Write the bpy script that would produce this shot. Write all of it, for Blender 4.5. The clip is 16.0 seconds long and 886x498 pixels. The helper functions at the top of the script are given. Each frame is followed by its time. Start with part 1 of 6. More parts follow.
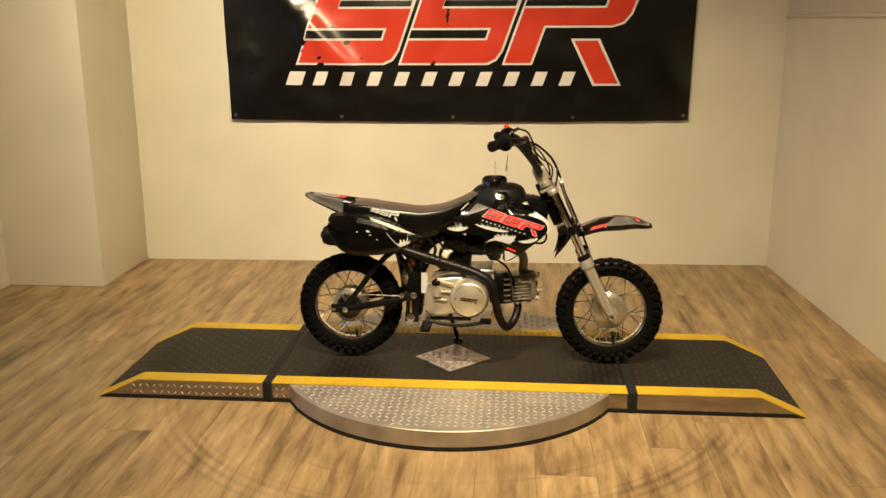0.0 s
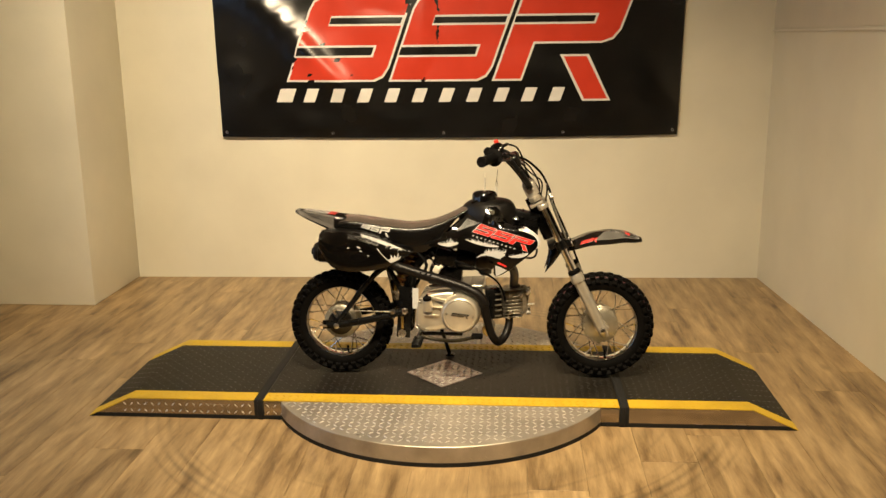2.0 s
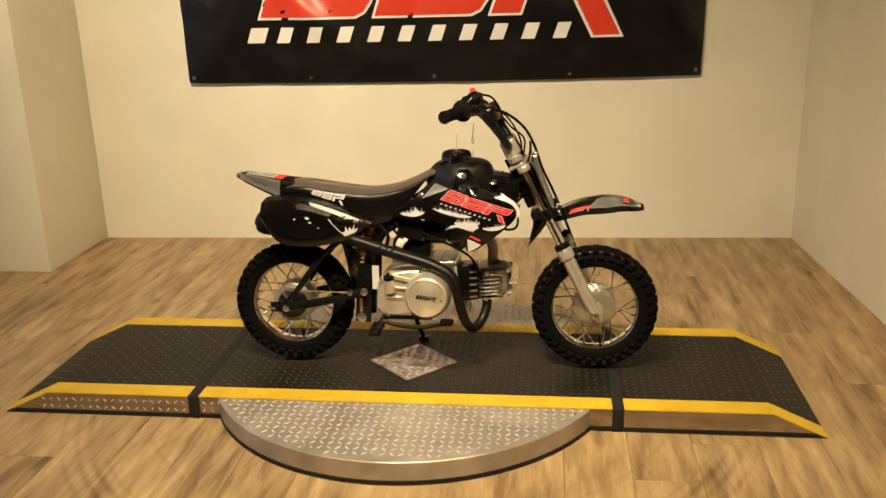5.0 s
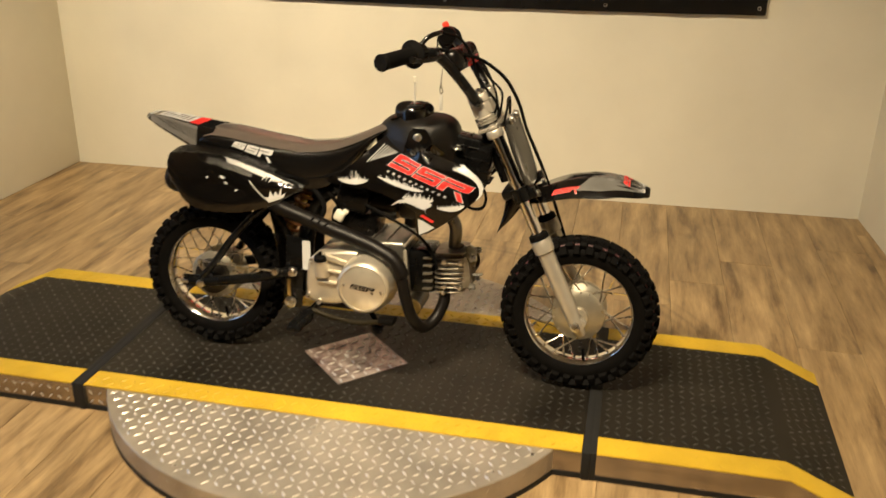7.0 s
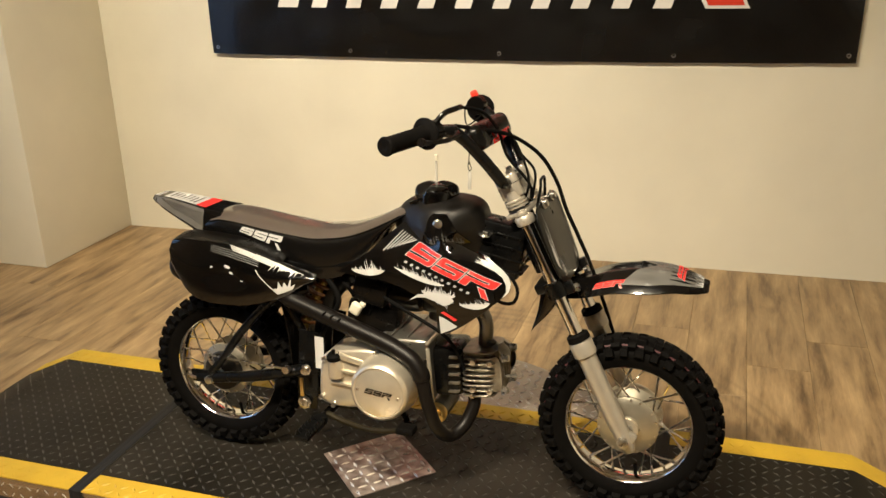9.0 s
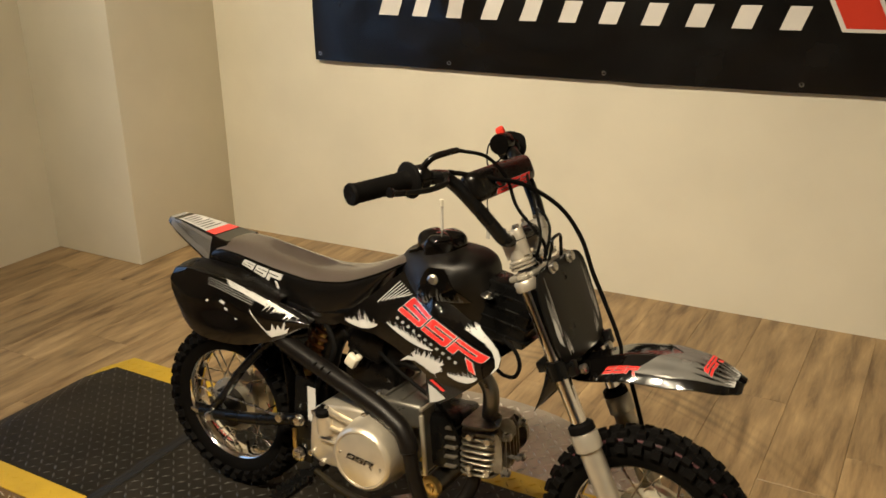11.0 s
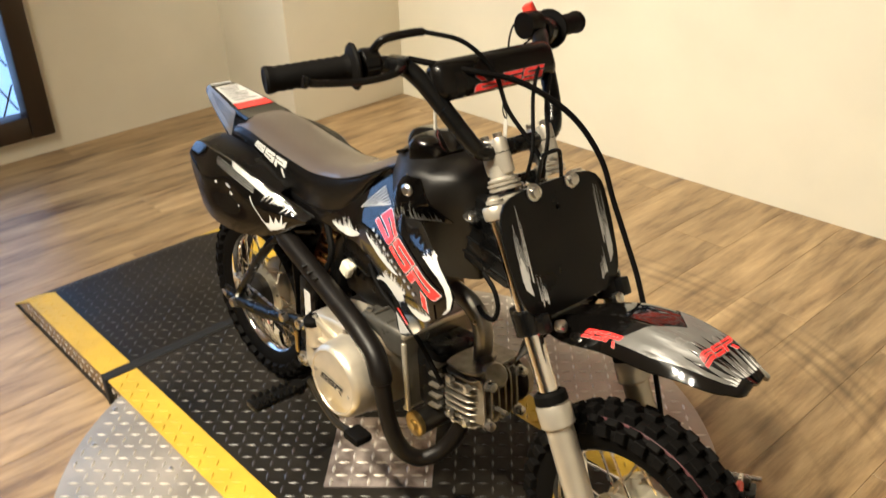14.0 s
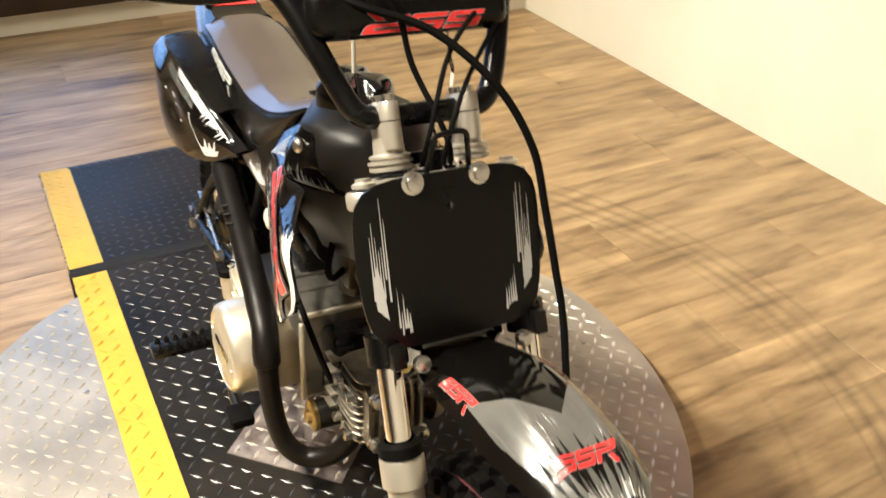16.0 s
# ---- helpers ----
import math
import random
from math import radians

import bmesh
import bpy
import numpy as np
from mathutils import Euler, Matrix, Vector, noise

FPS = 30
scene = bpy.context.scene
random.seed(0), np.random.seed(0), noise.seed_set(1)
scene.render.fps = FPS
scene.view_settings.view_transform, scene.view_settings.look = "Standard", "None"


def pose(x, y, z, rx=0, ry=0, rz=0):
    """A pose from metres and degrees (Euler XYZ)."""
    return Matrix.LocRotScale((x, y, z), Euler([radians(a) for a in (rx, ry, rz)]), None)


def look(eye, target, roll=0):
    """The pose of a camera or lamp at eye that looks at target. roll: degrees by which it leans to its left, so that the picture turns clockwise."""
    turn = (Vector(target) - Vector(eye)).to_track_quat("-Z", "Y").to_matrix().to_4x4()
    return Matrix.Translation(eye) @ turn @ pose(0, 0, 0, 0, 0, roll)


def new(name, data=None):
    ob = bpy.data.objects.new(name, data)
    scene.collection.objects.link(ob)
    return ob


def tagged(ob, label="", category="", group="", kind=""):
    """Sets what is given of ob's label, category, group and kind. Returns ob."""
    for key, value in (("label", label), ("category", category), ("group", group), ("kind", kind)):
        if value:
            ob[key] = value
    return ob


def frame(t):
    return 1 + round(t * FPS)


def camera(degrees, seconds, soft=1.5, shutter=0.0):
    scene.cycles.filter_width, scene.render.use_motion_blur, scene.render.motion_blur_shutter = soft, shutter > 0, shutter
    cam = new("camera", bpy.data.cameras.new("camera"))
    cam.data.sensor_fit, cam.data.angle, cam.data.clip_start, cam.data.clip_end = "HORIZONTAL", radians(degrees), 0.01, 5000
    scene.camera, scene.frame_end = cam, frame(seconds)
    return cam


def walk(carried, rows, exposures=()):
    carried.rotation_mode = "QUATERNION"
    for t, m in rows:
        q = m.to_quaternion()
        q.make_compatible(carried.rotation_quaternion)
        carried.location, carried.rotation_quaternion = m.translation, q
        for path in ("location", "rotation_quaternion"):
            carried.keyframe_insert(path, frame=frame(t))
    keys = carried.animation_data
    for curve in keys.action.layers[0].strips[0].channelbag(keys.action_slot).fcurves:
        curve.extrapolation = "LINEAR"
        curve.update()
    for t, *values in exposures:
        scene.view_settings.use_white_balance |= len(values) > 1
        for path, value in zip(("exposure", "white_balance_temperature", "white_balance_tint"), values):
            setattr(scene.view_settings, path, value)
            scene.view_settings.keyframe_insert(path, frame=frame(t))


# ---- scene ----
cam = camera(52.5, 16.0, shutter=0.5)
PATH = [
    (0, (0.226, -3.157, 1.303), (0.066, -1.226, 0.807), -0.2),
    (0.5, (0.23, -3.161, 1.306), (0.076, -1.228, 0.816), -0.5),
    (1, (0.23, -3.163, 1.312), (0.082, -1.226, 0.834), -0.4),
    (1.5, (0.236, -3.16, 1.306), (0.088, -1.221, 0.837), -0.4),
    (2, (0.238, -3.162, 1.305), (0.091, -1.222, 0.842), -0.6),
    (2.5, (0.234, -3.154, 1.304), (0.07, -1.216, 0.84), -1.0),
    (3, (0.246, -3.132, 1.3), (0.007, -1.203, 0.828), -1.7),
    (3.5, (0.291, -3.09, 1.297), (-0.04, -1.175, 0.826), -1.7),
    (4, (0.362, -3.034, 1.287), (-0.001, -1.148, 0.728), -1.2),
    (4.5, (0.412, -2.868, 1.274), (0.199, -0.971, 0.679), -0.7),
    (4.7, (0.416, -2.768, 1.286), (0.204, -0.869, 0.694), -1.3),
    (6.8, (0.646, -2.073, 1.248), (0.261, -0.261, 0.494), 1.0),
    (7, (0.651, -1.994, 1.25), (0.271, -0.186, 0.485), 0.9),
    (7.5, (0.671, -1.79, 1.273), (0.244, 0.033, 0.57), -0.7),
    (8, (0.686, -1.732, 1.282), (0.195, 0.08, 0.591), 0.7),
    (8.5, (0.711, -1.703, 1.279), (0.146, 0.094, 0.606), -0.8),
    (9, (0.722, -1.678, 1.274), (0.138, 0.107, 0.585), -1.5),
    (9.2, (0.726, -1.67, 1.277), (0.124, 0.105, 0.579), -1.7),
    (11.3, (0.946, -1.216, 1.293), (-0.021, 0.388, 0.593), -0.7),
    (11.5, (0.932, -1.151, 1.278), (0.0, 0.395, 0.418), -0.9),
    (12, (0.926, -1.05, 1.177), (-0.066, 0.371, 0.179), -2.7),
    (12.5, (0.946, -1.007, 1.153), (-0.117, 0.358, 0.149), -1.1),
    (13, (0.977, -0.957, 1.168), (-0.216, 0.384, 0.284), -0.4),
    (13.5, (1.031, -0.864, 1.197), (-0.217, 0.431, 0.322), -1.0),
    (14, (1.115, -0.791, 1.231), (-0.22, 0.368, 0.294), -2.6),
    (14.5, (1.136, -0.655, 1.161), (-0.172, 0.437, 0.114), 0.5),
    (15, (1.087, -0.463, 1.186), (-0.279, 0.511, 0.098), 0.3),
    (15.5, (1.082, -0.4, 1.17), (-0.289, 0.515, 0.038), 0.4),
    (16, (1.067, -0.33, 1.173), (-0.394, 0.462, 0.06), 1.5),
]
EXPOSURES = [(0, -0.08, 6100, 10), (4.5, -0.07, 6100, 10), (7, -0.02, 5850, 10), (9, 0.04, 5400, 10), (11.3, -0.46, 5600, 10), (11.5, -0.54, 5600, 10), (12, -0.22, 5700, 10), (12.5, 0.25, 5400, 10), (13, 0.38, 5100, 10), (13.5, 0.45, 4980, 10), (14, 0.4, 5150, 10), (14.5, 0.3, 5280, 10), (15, 0.33, 5250, 10), (15.5, 0.46, 5050, 10), (16, 0.68, 4980, 10)]
walk(cam, [(t, look(eye, target, roll)) for t, eye, target, roll in PATH], EXPOSURES)

# ---------- world and lamps ----------
world = bpy.data.worlds.new("world")
scene.world = world
world.use_nodes = True
world.node_tree.nodes["Background"].inputs[0].default_value = (0.9, 0.95, 1.0, 1)
world.node_tree.nodes["Background"].inputs[1].default_value = 0.02


def lamp(name, place, size, watts, colour, target=None, shape="DISK", size_y=None):
    data = bpy.data.lights.new(name, "AREA")
    data.shape, data.size, data.energy, data.color = shape, size, watts, colour
    if size_y:
        data.size_y = size_y
    ob = new(name, data)
    ob.matrix_world = look(place, target or (place[0], place[1] + 0.001, 0))
    return ob


WARM = (1.0, 0.765, 0.455)
CEIL = 2.60
LAMPS = [(-0.95, -1.20), (-0.55, -1.30), (-0.15, -1.40), (0.20, -1.35), (0.60, -1.25)]
AIMS = [(-1.05, 1.45, 1.30), (-0.60, 1.05, 0.90), (0.08, -0.05, 0.0), (0.30, -0.20, 0.0), (0.55, -0.25, 0.0)]
for (lx, ly), aim, (watts, beam) in zip(LAMPS, AIMS, ((17, 78), (14, 90), (21, 108), (19, 100), (8, 98))):
    spot = lamp("ceiling_bulb", (lx, ly, CEIL - 0.075), 0.11, watts, WARM, aim)
    spot.data.spread = radians(beam)
lamp("window_daylight", (-2.365, -0.42, 1.05), 1.1, 3.2, (0.55, 0.75, 1.0), (0, -0.42, 0.7), "RECTANGLE", 1.7)


# ---------- materials ----------
def mat(name, col, rough=0.5, metal=0.0, var=0.12, scale=25.0, fine=220.0, bump=0.08, coat=0.0, col2=None, stretch=(1, 1, 1), spec=0.5, rvar=0.08):
    """Colour with broad mottling and fine grain in roughness and relief."""
    m = bpy.data.materials.new(name)
    m.use_nodes = True
    nt = m.node_tree
    bsdf = nt.nodes["Principled BSDF"]
    co = nt.nodes.new("ShaderNodeTexCoord")
    mp = nt.nodes.new("ShaderNodeMapping")
    mp.inputs["Scale"].default_value = stretch
    nt.links.new(co.outputs["Object"], mp.inputs[0])
    n1 = nt.nodes.new("ShaderNodeTexNoise")
    n1.inputs["Scale"].default_value, n1.inputs["Detail"].default_value = scale, 6
    n2 = nt.nodes.new("ShaderNodeTexNoise")
    n2.inputs["Scale"].default_value, n2.inputs["Detail"].default_value = fine, 3
    nt.links.new(mp.outputs[0], n1.inputs["Vector"])
    nt.links.new(mp.outputs[0], n2.inputs["Vector"])
    mix = nt.nodes.new("ShaderNodeMix")
    mix.data_type = "RGBA"
    ramp = nt.nodes.new("ShaderNodeMapRange")
    ramp.inputs[1].default_value, ramp.inputs[2].default_value = 0.3, 0.7
    nt.links.new(n1.outputs["Fac"], ramp.inputs[0])
    nt.links.new(ramp.outputs[0], mix.inputs[0])
    a = [c * (1 - var) for c in col]
    b = [min(1, c * (1 + var)) for c in (col2 or col)]
    mix.inputs[6].default_value, mix.inputs[7].default_value = (*a, 1), (*b, 1)
    nt.links.new(mix.outputs[2], bsdf.inputs["Base Color"])
    rr = nt.nodes.new("ShaderNodeMapRange")
    rr.inputs[3].default_value, rr.inputs[4].default_value = max(0.02, rough - rvar), min(1, rough + rvar)
    nt.links.new(n1.outputs["Fac"], rr.inputs[0])
    nt.links.new(rr.outputs[0], bsdf.inputs["Roughness"])
    bsdf.inputs["Metallic"].default_value = metal
    bsdf.inputs["Specular IOR Level"].default_value = spec
    bsdf.inputs["Coat Weight"].default_value = coat
    bsdf.inputs["Coat Roughness"].default_value = 0.06
    if bump:
        bp = nt.nodes.new("ShaderNodeBump")
        bp.inputs["Strength"].default_value, bp.inputs["Distance"].default_value = bump, 0.002
        nt.links.new(n2.outputs["Fac"], bp.inputs["Height"])
        nt.links.new(bp.outputs[0], bsdf.inputs["Normal"])
    return m


def floor_material():
    """Grey-brown oak planks with long grain, knots, ring-shaped wheel scuffs and a painted shadow ring round the
    turntable.
    """
    m = bpy.data.materials.new("oak_vinyl")
    m.use_nodes = True
    nt = m.node_tree
    N, L = nt.nodes, nt.links
    bsdf = N["Principled BSDF"]
    geo = N.new("ShaderNodeNewGeometry")
    info = N.new("ShaderNodeObjectInfo")
    shift = N.new("ShaderNodeVectorMath")
    shift.operation = "MULTIPLY"
    shift.inputs[1].default_value = (7.3, 31.7, 13.1)
    L.new(info.outputs["Random"], shift.inputs[0])
    add = N.new("ShaderNodeVectorMath")
    L.new(geo.outputs["Position"], add.inputs[0])
    L.new(shift.outputs[0], add.inputs[1])

    def noise_at(sx, sy, scale, detail, rough=0.6, distort=0.0):
        mp = N.new("ShaderNodeMapping")
        mp.inputs["Scale"].default_value = (sx, sy, 1)
        L.new(add.outputs[0], mp.inputs[0])
        n = N.new("ShaderNodeTexNoise")
        n.inputs["Scale"].default_value, n.inputs["Detail"].default_value = scale, detail
        n.inputs["Roughness"].default_value, n.inputs["Distortion"].default_value = rough, distort
        L.new(mp.outputs[0], n.inputs["Vector"])
        return n.outputs["Fac"]

    streak = noise_at(9, 1.3, 2.2, 9, 0.62, 0.25)
    grain = noise_at(60, 3.0, 3.0, 5, 0.7)
    ramp = N.new("ShaderNodeValToRGB")
    e = ramp.color_ramp.elements
    e[0].position, e[0].color = 0.29, (0.105, 0.061, 0.025, 1)
    e[1].position, e[1].color = 0.69, (0.490, 0.345, 0.170, 1)
    mid = ramp.color_ramp.elements.new(0.47)
    mid.color = (0.300, 0.203, 0.095, 1)
    L.new(streak, ramp.inputs[0])
    tone = N.new("ShaderNodeMapRange")
    tone.inputs[3].default_value, tone.inputs[4].default_value = 0.92, 1.09
    L.new(info.outputs["Random"], tone.inputs[0])
    g = N.new("ShaderNodeMapRange")
    g.inputs[1].default_value, g.inputs[2].default_value, g.inputs[3].default_value, g.inputs[4].default_value = 0.3, 0.7, 0.87, 1.09
    L.new(grain, g.inputs[0])
    mul = N.new("ShaderNodeMath")
    mul.operation = "MULTIPLY"
    L.new(tone.outputs[0], mul.inputs[0])
    L.new(g.outputs[0], mul.inputs[1])
    flk = noise_at(22, 1.9, 3.4, 6, 0.78, 0.15)
    fk = N.new("ShaderNodeMapRange")
    fk.inputs[1].default_value, fk.inputs[2].default_value, fk.inputs[3].default_value, fk.inputs[4].default_value = 0.555, 0.74, 1.0, 0.82
    L.new(flk, fk.inputs[0])
    mulf = N.new("ShaderNodeMath")
    mulf.operation = "MULTIPLY"
    L.new(mul.outputs[0], mulf.inputs[0])
    L.new(fk.outputs[0], mulf.inputs[1])
    mul = mulf
    # knots
    mpk = N.new("ShaderNodeMapping")
    mpk.inputs["Scale"].default_value = (5.0, 2.4, 1)
    L.new(add.outputs[0], mpk.inputs[0])
    vor = N.new("ShaderNodeTexVoronoi")
    vor.inputs["Scale"].default_value = 1.0
    L.new(mpk.outputs[0], vor.inputs["Vector"])
    kn = N.new("ShaderNodeMapRange")
    kn.inputs[1].default_value, kn.inputs[2].default_value, kn.inputs[3].default_value, kn.inputs[4].default_value = 0.03, 0.13, 0.6, 1.0
    L.new(vor.outputs["Distance"], kn.inputs[0])
    mul2 = N.new("ShaderNodeMath")
    mul2.operation = "MULTIPLY"
    L.new(mul.outputs[0], mul2.inputs[0])
    L.new(kn.outputs[0], mul2.inputs[1])
    # scuffs left by the ramps' ends as the table turns; the broad 0.775 ring paints a shadow
    sep = N.new("ShaderNodeVectorMath")
    sep.operation = "SUBTRACT"
    sep.inputs[1].default_value = (0, 0.02, 0)
    L.new(geo.outputs["Position"], sep.inputs[0])
    ln = N.new("ShaderNodeVectorMath")
    ln.operation = "LENGTH"
    L.new(sep.outputs[0], ln.inputs[0])
    wob = N.new("ShaderNodeTexNoise")
    wob.inputs["Scale"].default_value, wob.inputs["Detail"].default_value = 3.5, 5
    L.new(geo.outputs["Position"], wob.inputs["Vector"])
    scuff_shade = None
    for radius, wide, deep in ((1.003, 0.016, 1.0), (1.040, 0.014, 0.9), (1.080, 0.012, 0.6), (0.775, 0.055, 0.55), (0.835, 0.014, 0.5), (0.97, 0.008, 0.5)):
        d = N.new("ShaderNodeMath")
        d.operation = "SUBTRACT"
        d.inputs[1].default_value = radius
        L.new(ln.outputs["Value"], d.inputs[0])
        ab = N.new("ShaderNodeMath")
        ab.operation = "ABSOLUTE"
        L.new(d.outputs[0], ab.inputs[0])
        r = N.new("ShaderNodeMapRange")
        r.inputs[1].default_value, r.inputs[2].default_value, r.inputs[3].default_value, r.inputs[4].default_value = 0, wide, deep, 0
        L.new(ab.outputs[0], r.inputs[0])
        if scuff_shade is None:
            scuff_shade = r.outputs[0]
        else:
            mx = N.new("ShaderNodeMath")
            mx.operation = "MAXIMUM"
            L.new(scuff_shade, mx.inputs[0])
            L.new(r.outputs[0], mx.inputs[1])
            scuff_shade = mx.outputs[0]
    wr = N.new("ShaderNodeMapRange")
    wr.inputs[1].default_value, wr.inputs[2].default_value, wr.inputs[3].default_value, wr.inputs[4].default_value = 0.36, 0.62, 0.06, 0.42
    L.new(wob.outputs["Fac"], wr.inputs[0])
    sc = N.new("ShaderNodeMath")
    sc.operation = "MULTIPLY"
    L.new(scuff_shade, sc.inputs[0])
    L.new(wr.outputs[0], sc.inputs[1])
    inv = N.new("ShaderNodeMath")
    inv.operation = "SUBTRACT"
    inv.inputs[0].default_value = 1
    L.new(sc.outputs[0], inv.inputs[1])
    mul3 = N.new("ShaderNodeMath")
    mul3.operation = "MULTIPLY"
    L.new(mul2.outputs[0], mul3.inputs[0])
    L.new(inv.outputs[0], mul3.inputs[1])
    out = N.new("ShaderNodeVectorMath")
    out.operation = "SCALE"
    L.new(ramp.outputs[0], out.inputs[0])
    L.new(mul3.outputs[0], out.inputs["Scale"])
    L.new(out.outputs[0], bsdf.inputs["Base Color"])
    rr = N.new("ShaderNodeMapRange")
    rr.inputs[3].default_value, rr.inputs[4].default_value = 0.30, 0.46
    L.new(grain, rr.inputs[0])
    L.new(rr.outputs[0], bsdf.inputs["Roughness"])
    bp = N.new("ShaderNodeBump")
    bp.inputs["Strength"].default_value, bp.inputs["Distance"].default_value = 0.25, 0.001
    L.new(grain, bp.inputs["Height"])
    L.new(bp.outputs[0], bsdf.inputs["Normal"])
    return m


OAK = floor_material()
PAINT = mat("wall_paint", (0.700, 0.665, 0.545), 0.55, var=0.05, scale=3, fine=160, bump=0.06)
CEILING = mat("ceiling_paint", (0.72, 0.70, 0.64), 0.8, var=0.04, scale=4, fine=120, bump=0.15)
TRIMW = mat("ledge_paint", (0.70, 0.65, 0.53), 0.5, var=0.04, scale=6)
FRAMEW = mat("dark_stained_wood", (0.030, 0.018, 0.010), 0.4, var=0.4, scale=8, stretch=(1, 1, 0.1), bump=0.15)
BANNER = mat("banner_vinyl", (0.004, 0.0036, 0.0033), 0.25, var=0.2, scale=5, fine=400, bump=0.03, spec=0.5)
INK_RED = mat("red_ink", (0.60, 0.050, 0.022), 0.24, var=0.08, scale=6, bump=0.02)
INK_WHITE = mat("white_ink", (0.72, 0.70, 0.66), 0.36, var=0.05, scale=8, bump=0.02)
TREAD = mat("diamond_plate_steel", (0.43, 0.39, 0.33), 0.40, 0.6, var=0.22, scale=9, fine=150, bump=0.12, rvar=0.14)
INLAY = mat("stained_plate", (0.24, 0.175, 0.15), 0.34, 0.7, var=0.40, scale=26, fine=160, bump=0.12, col2=(0.46, 0.40, 0.36), rvar=0.15)
# polished lozenges, coloured much paler than the plate to paint in their glints
TREAD_HI = mat("polished_lozenge_glint", (0.80, 0.76, 0.69), 0.30, 0.55, var=0.2, scale=30, fine=200, bump=0.08)
SKIRT = mat("brushed_skirt_steel", (0.37, 0.32, 0.26), 0.25, 0.9, var=0.25, scale=12, fine=300, bump=0.05, stretch=(0.3, 0.3, 3))
MAT = mat("black_tread_mat", (0.0088, 0.0075, 0.0056), 0.46, var=0.35, scale=7, fine=260, bump=0.15, spec=0.17, col2=(0.0155, 0.0132, 0.0102))
YELLOW = mat("safety_yellow_paint", (0.56, 0.37, 0.015), 0.50, var=0.14, scale=10, fine=120, bump=0.1)
MAT_WORN = mat("worn_black_tread", (0.026, 0.024, 0.021), 0.32, var=0.4, scale=18, fine=260, bump=0.1, spec=0.5, col2=(0.04, 0.037, 0.033))
DULL_BLACK = mat("dull_black", (0.003, 0.003, 0.003), 0.8, var=0.2)
RUBBER = mat("tyre_rubber", (0.0032, 0.0029, 0.0027), 0.68, var=0.3, scale=30, fine=300, bump=0.2, spec=0.07)
LINEM = mat("faded_red_tyre_line", (0.050, 0.009, 0.012), 0.6, var=0.5, scale=30)
CHROME = mat("chrome", (0.86, 0.83, 0.79), 0.05, 1.0, var=0.06, scale=12, fine=60, bump=0.02, rvar=0.05)
ZINC = mat("zinc_bolt", (0.60, 0.58, 0.54), 0.28, 1.0, var=0.12, scale=60)
CAST = mat("champagne_cast_aluminium", (0.68, 0.62, 0.50), 0.35, 0.75, var=0.10, scale=20, fine=420, bump=0.10)
CASEG = mat("grey_cast_aluminium", (0.21, 0.20, 0.175), 0.30, 0.8, var=0.15, scale=30, fine=420, bump=0.15)
CASED = mat("dark_cast_aluminium", (0.060, 0.055, 0.048), 0.34, 0.85, var=0.15, scale=30, fine=420, bump=0.18)
HEADM = mat("raw_cast_aluminium", (0.30, 0.272, 0.22), 0.40, 0.85, var=0.35, scale=40, fine=350, bump=0.25)
HUBM = mat("grey_cast_hub", (0.46, 0.425, 0.335), 0.34, 0.8, var=0.15, scale=20, fine=420, bump=0.10)
FORKM = mat("satin_fork_silver", (0.47, 0.435, 0.365), 0.34, 0.6, var=0.05, scale=25, fine=400, bump=0.05)
GLOSS = mat("gloss_black_plastic", (0.0025, 0.0022, 0.002), 0.08, spec=0.5, var=0.15, scale=9, fine=60, bump=0.02, coat=0.3, rvar=0.03)
GREYDEC = mat("grey_metallic_decal", (0.110, 0.107, 0.100), 0.26, var=0.20, scale=14, bump=0.02, coat=0.2)
SATIN = mat("satin_black_plastic", (0.003, 0.0026, 0.0023), 0.27, spec=0.25, var=0.2, scale=14, fine=260, bump=0.08)
PLATEM = mat("black_plate_plastic", (0.0035, 0.0032, 0.003), 0.30, spec=0.20, var=0.2, scale=9, fine=200, bump=0.03)
TANKM = mat("satin_tank_plastic", (0.0075, 0.0066, 0.0056), 0.41, spec=0.36, var=0.25, scale=14, fine=260, bump=0.06)
STEELB = mat("black_painted_steel", (0.003, 0.003, 0.003), 0.28, spec=0.26, var=0.2, scale=25, fine=200, bump=0.05)
PIPE = mat("matt_black_exhaust", (0.0048, 0.0038, 0.0032), 0.40, spec=0.21, var=0.2, scale=25, fine=300, bump=0.06)
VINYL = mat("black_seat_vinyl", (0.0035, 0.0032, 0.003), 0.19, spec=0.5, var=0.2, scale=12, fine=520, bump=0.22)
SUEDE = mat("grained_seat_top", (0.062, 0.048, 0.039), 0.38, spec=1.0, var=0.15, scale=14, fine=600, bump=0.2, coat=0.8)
TAILGREY = mat("silver_grey_decal", (0.13, 0.122, 0.11), 0.25, 0.3, var=0.15, scale=20, bump=0.0, coat=0.4)
DEC_RED = mat("red_decal", (0.66, 0.035, 0.028), 0.25, var=0.06, scale=20, bump=0.0, coat=0.4)
DEC_WHITE = mat("white_decal", (0.52, 0.52, 0.51), 0.25, var=0.06, scale=20, bump=0.0, coat=0.4)
DEC_GREY = mat("pale_grey_decal", (0.30, 0.30, 0.29), 0.25, var=0.08, scale=20, bump=0.0, coat=0.4)
DEC_BLACK = mat("black_decal", (0.003, 0.003, 0.003), 0.2, var=0.1, scale=20, bump=0.0, coat=0.4)
RED_PLASTIC = mat("red_plastic", (0.70, 0.045, 0.022), 0.35, var=0.08, scale=30)
GOLD = mat("gold_zinc", (0.62, 0.46, 0.17), 0.30, 1.0, var=0.12, scale=40)
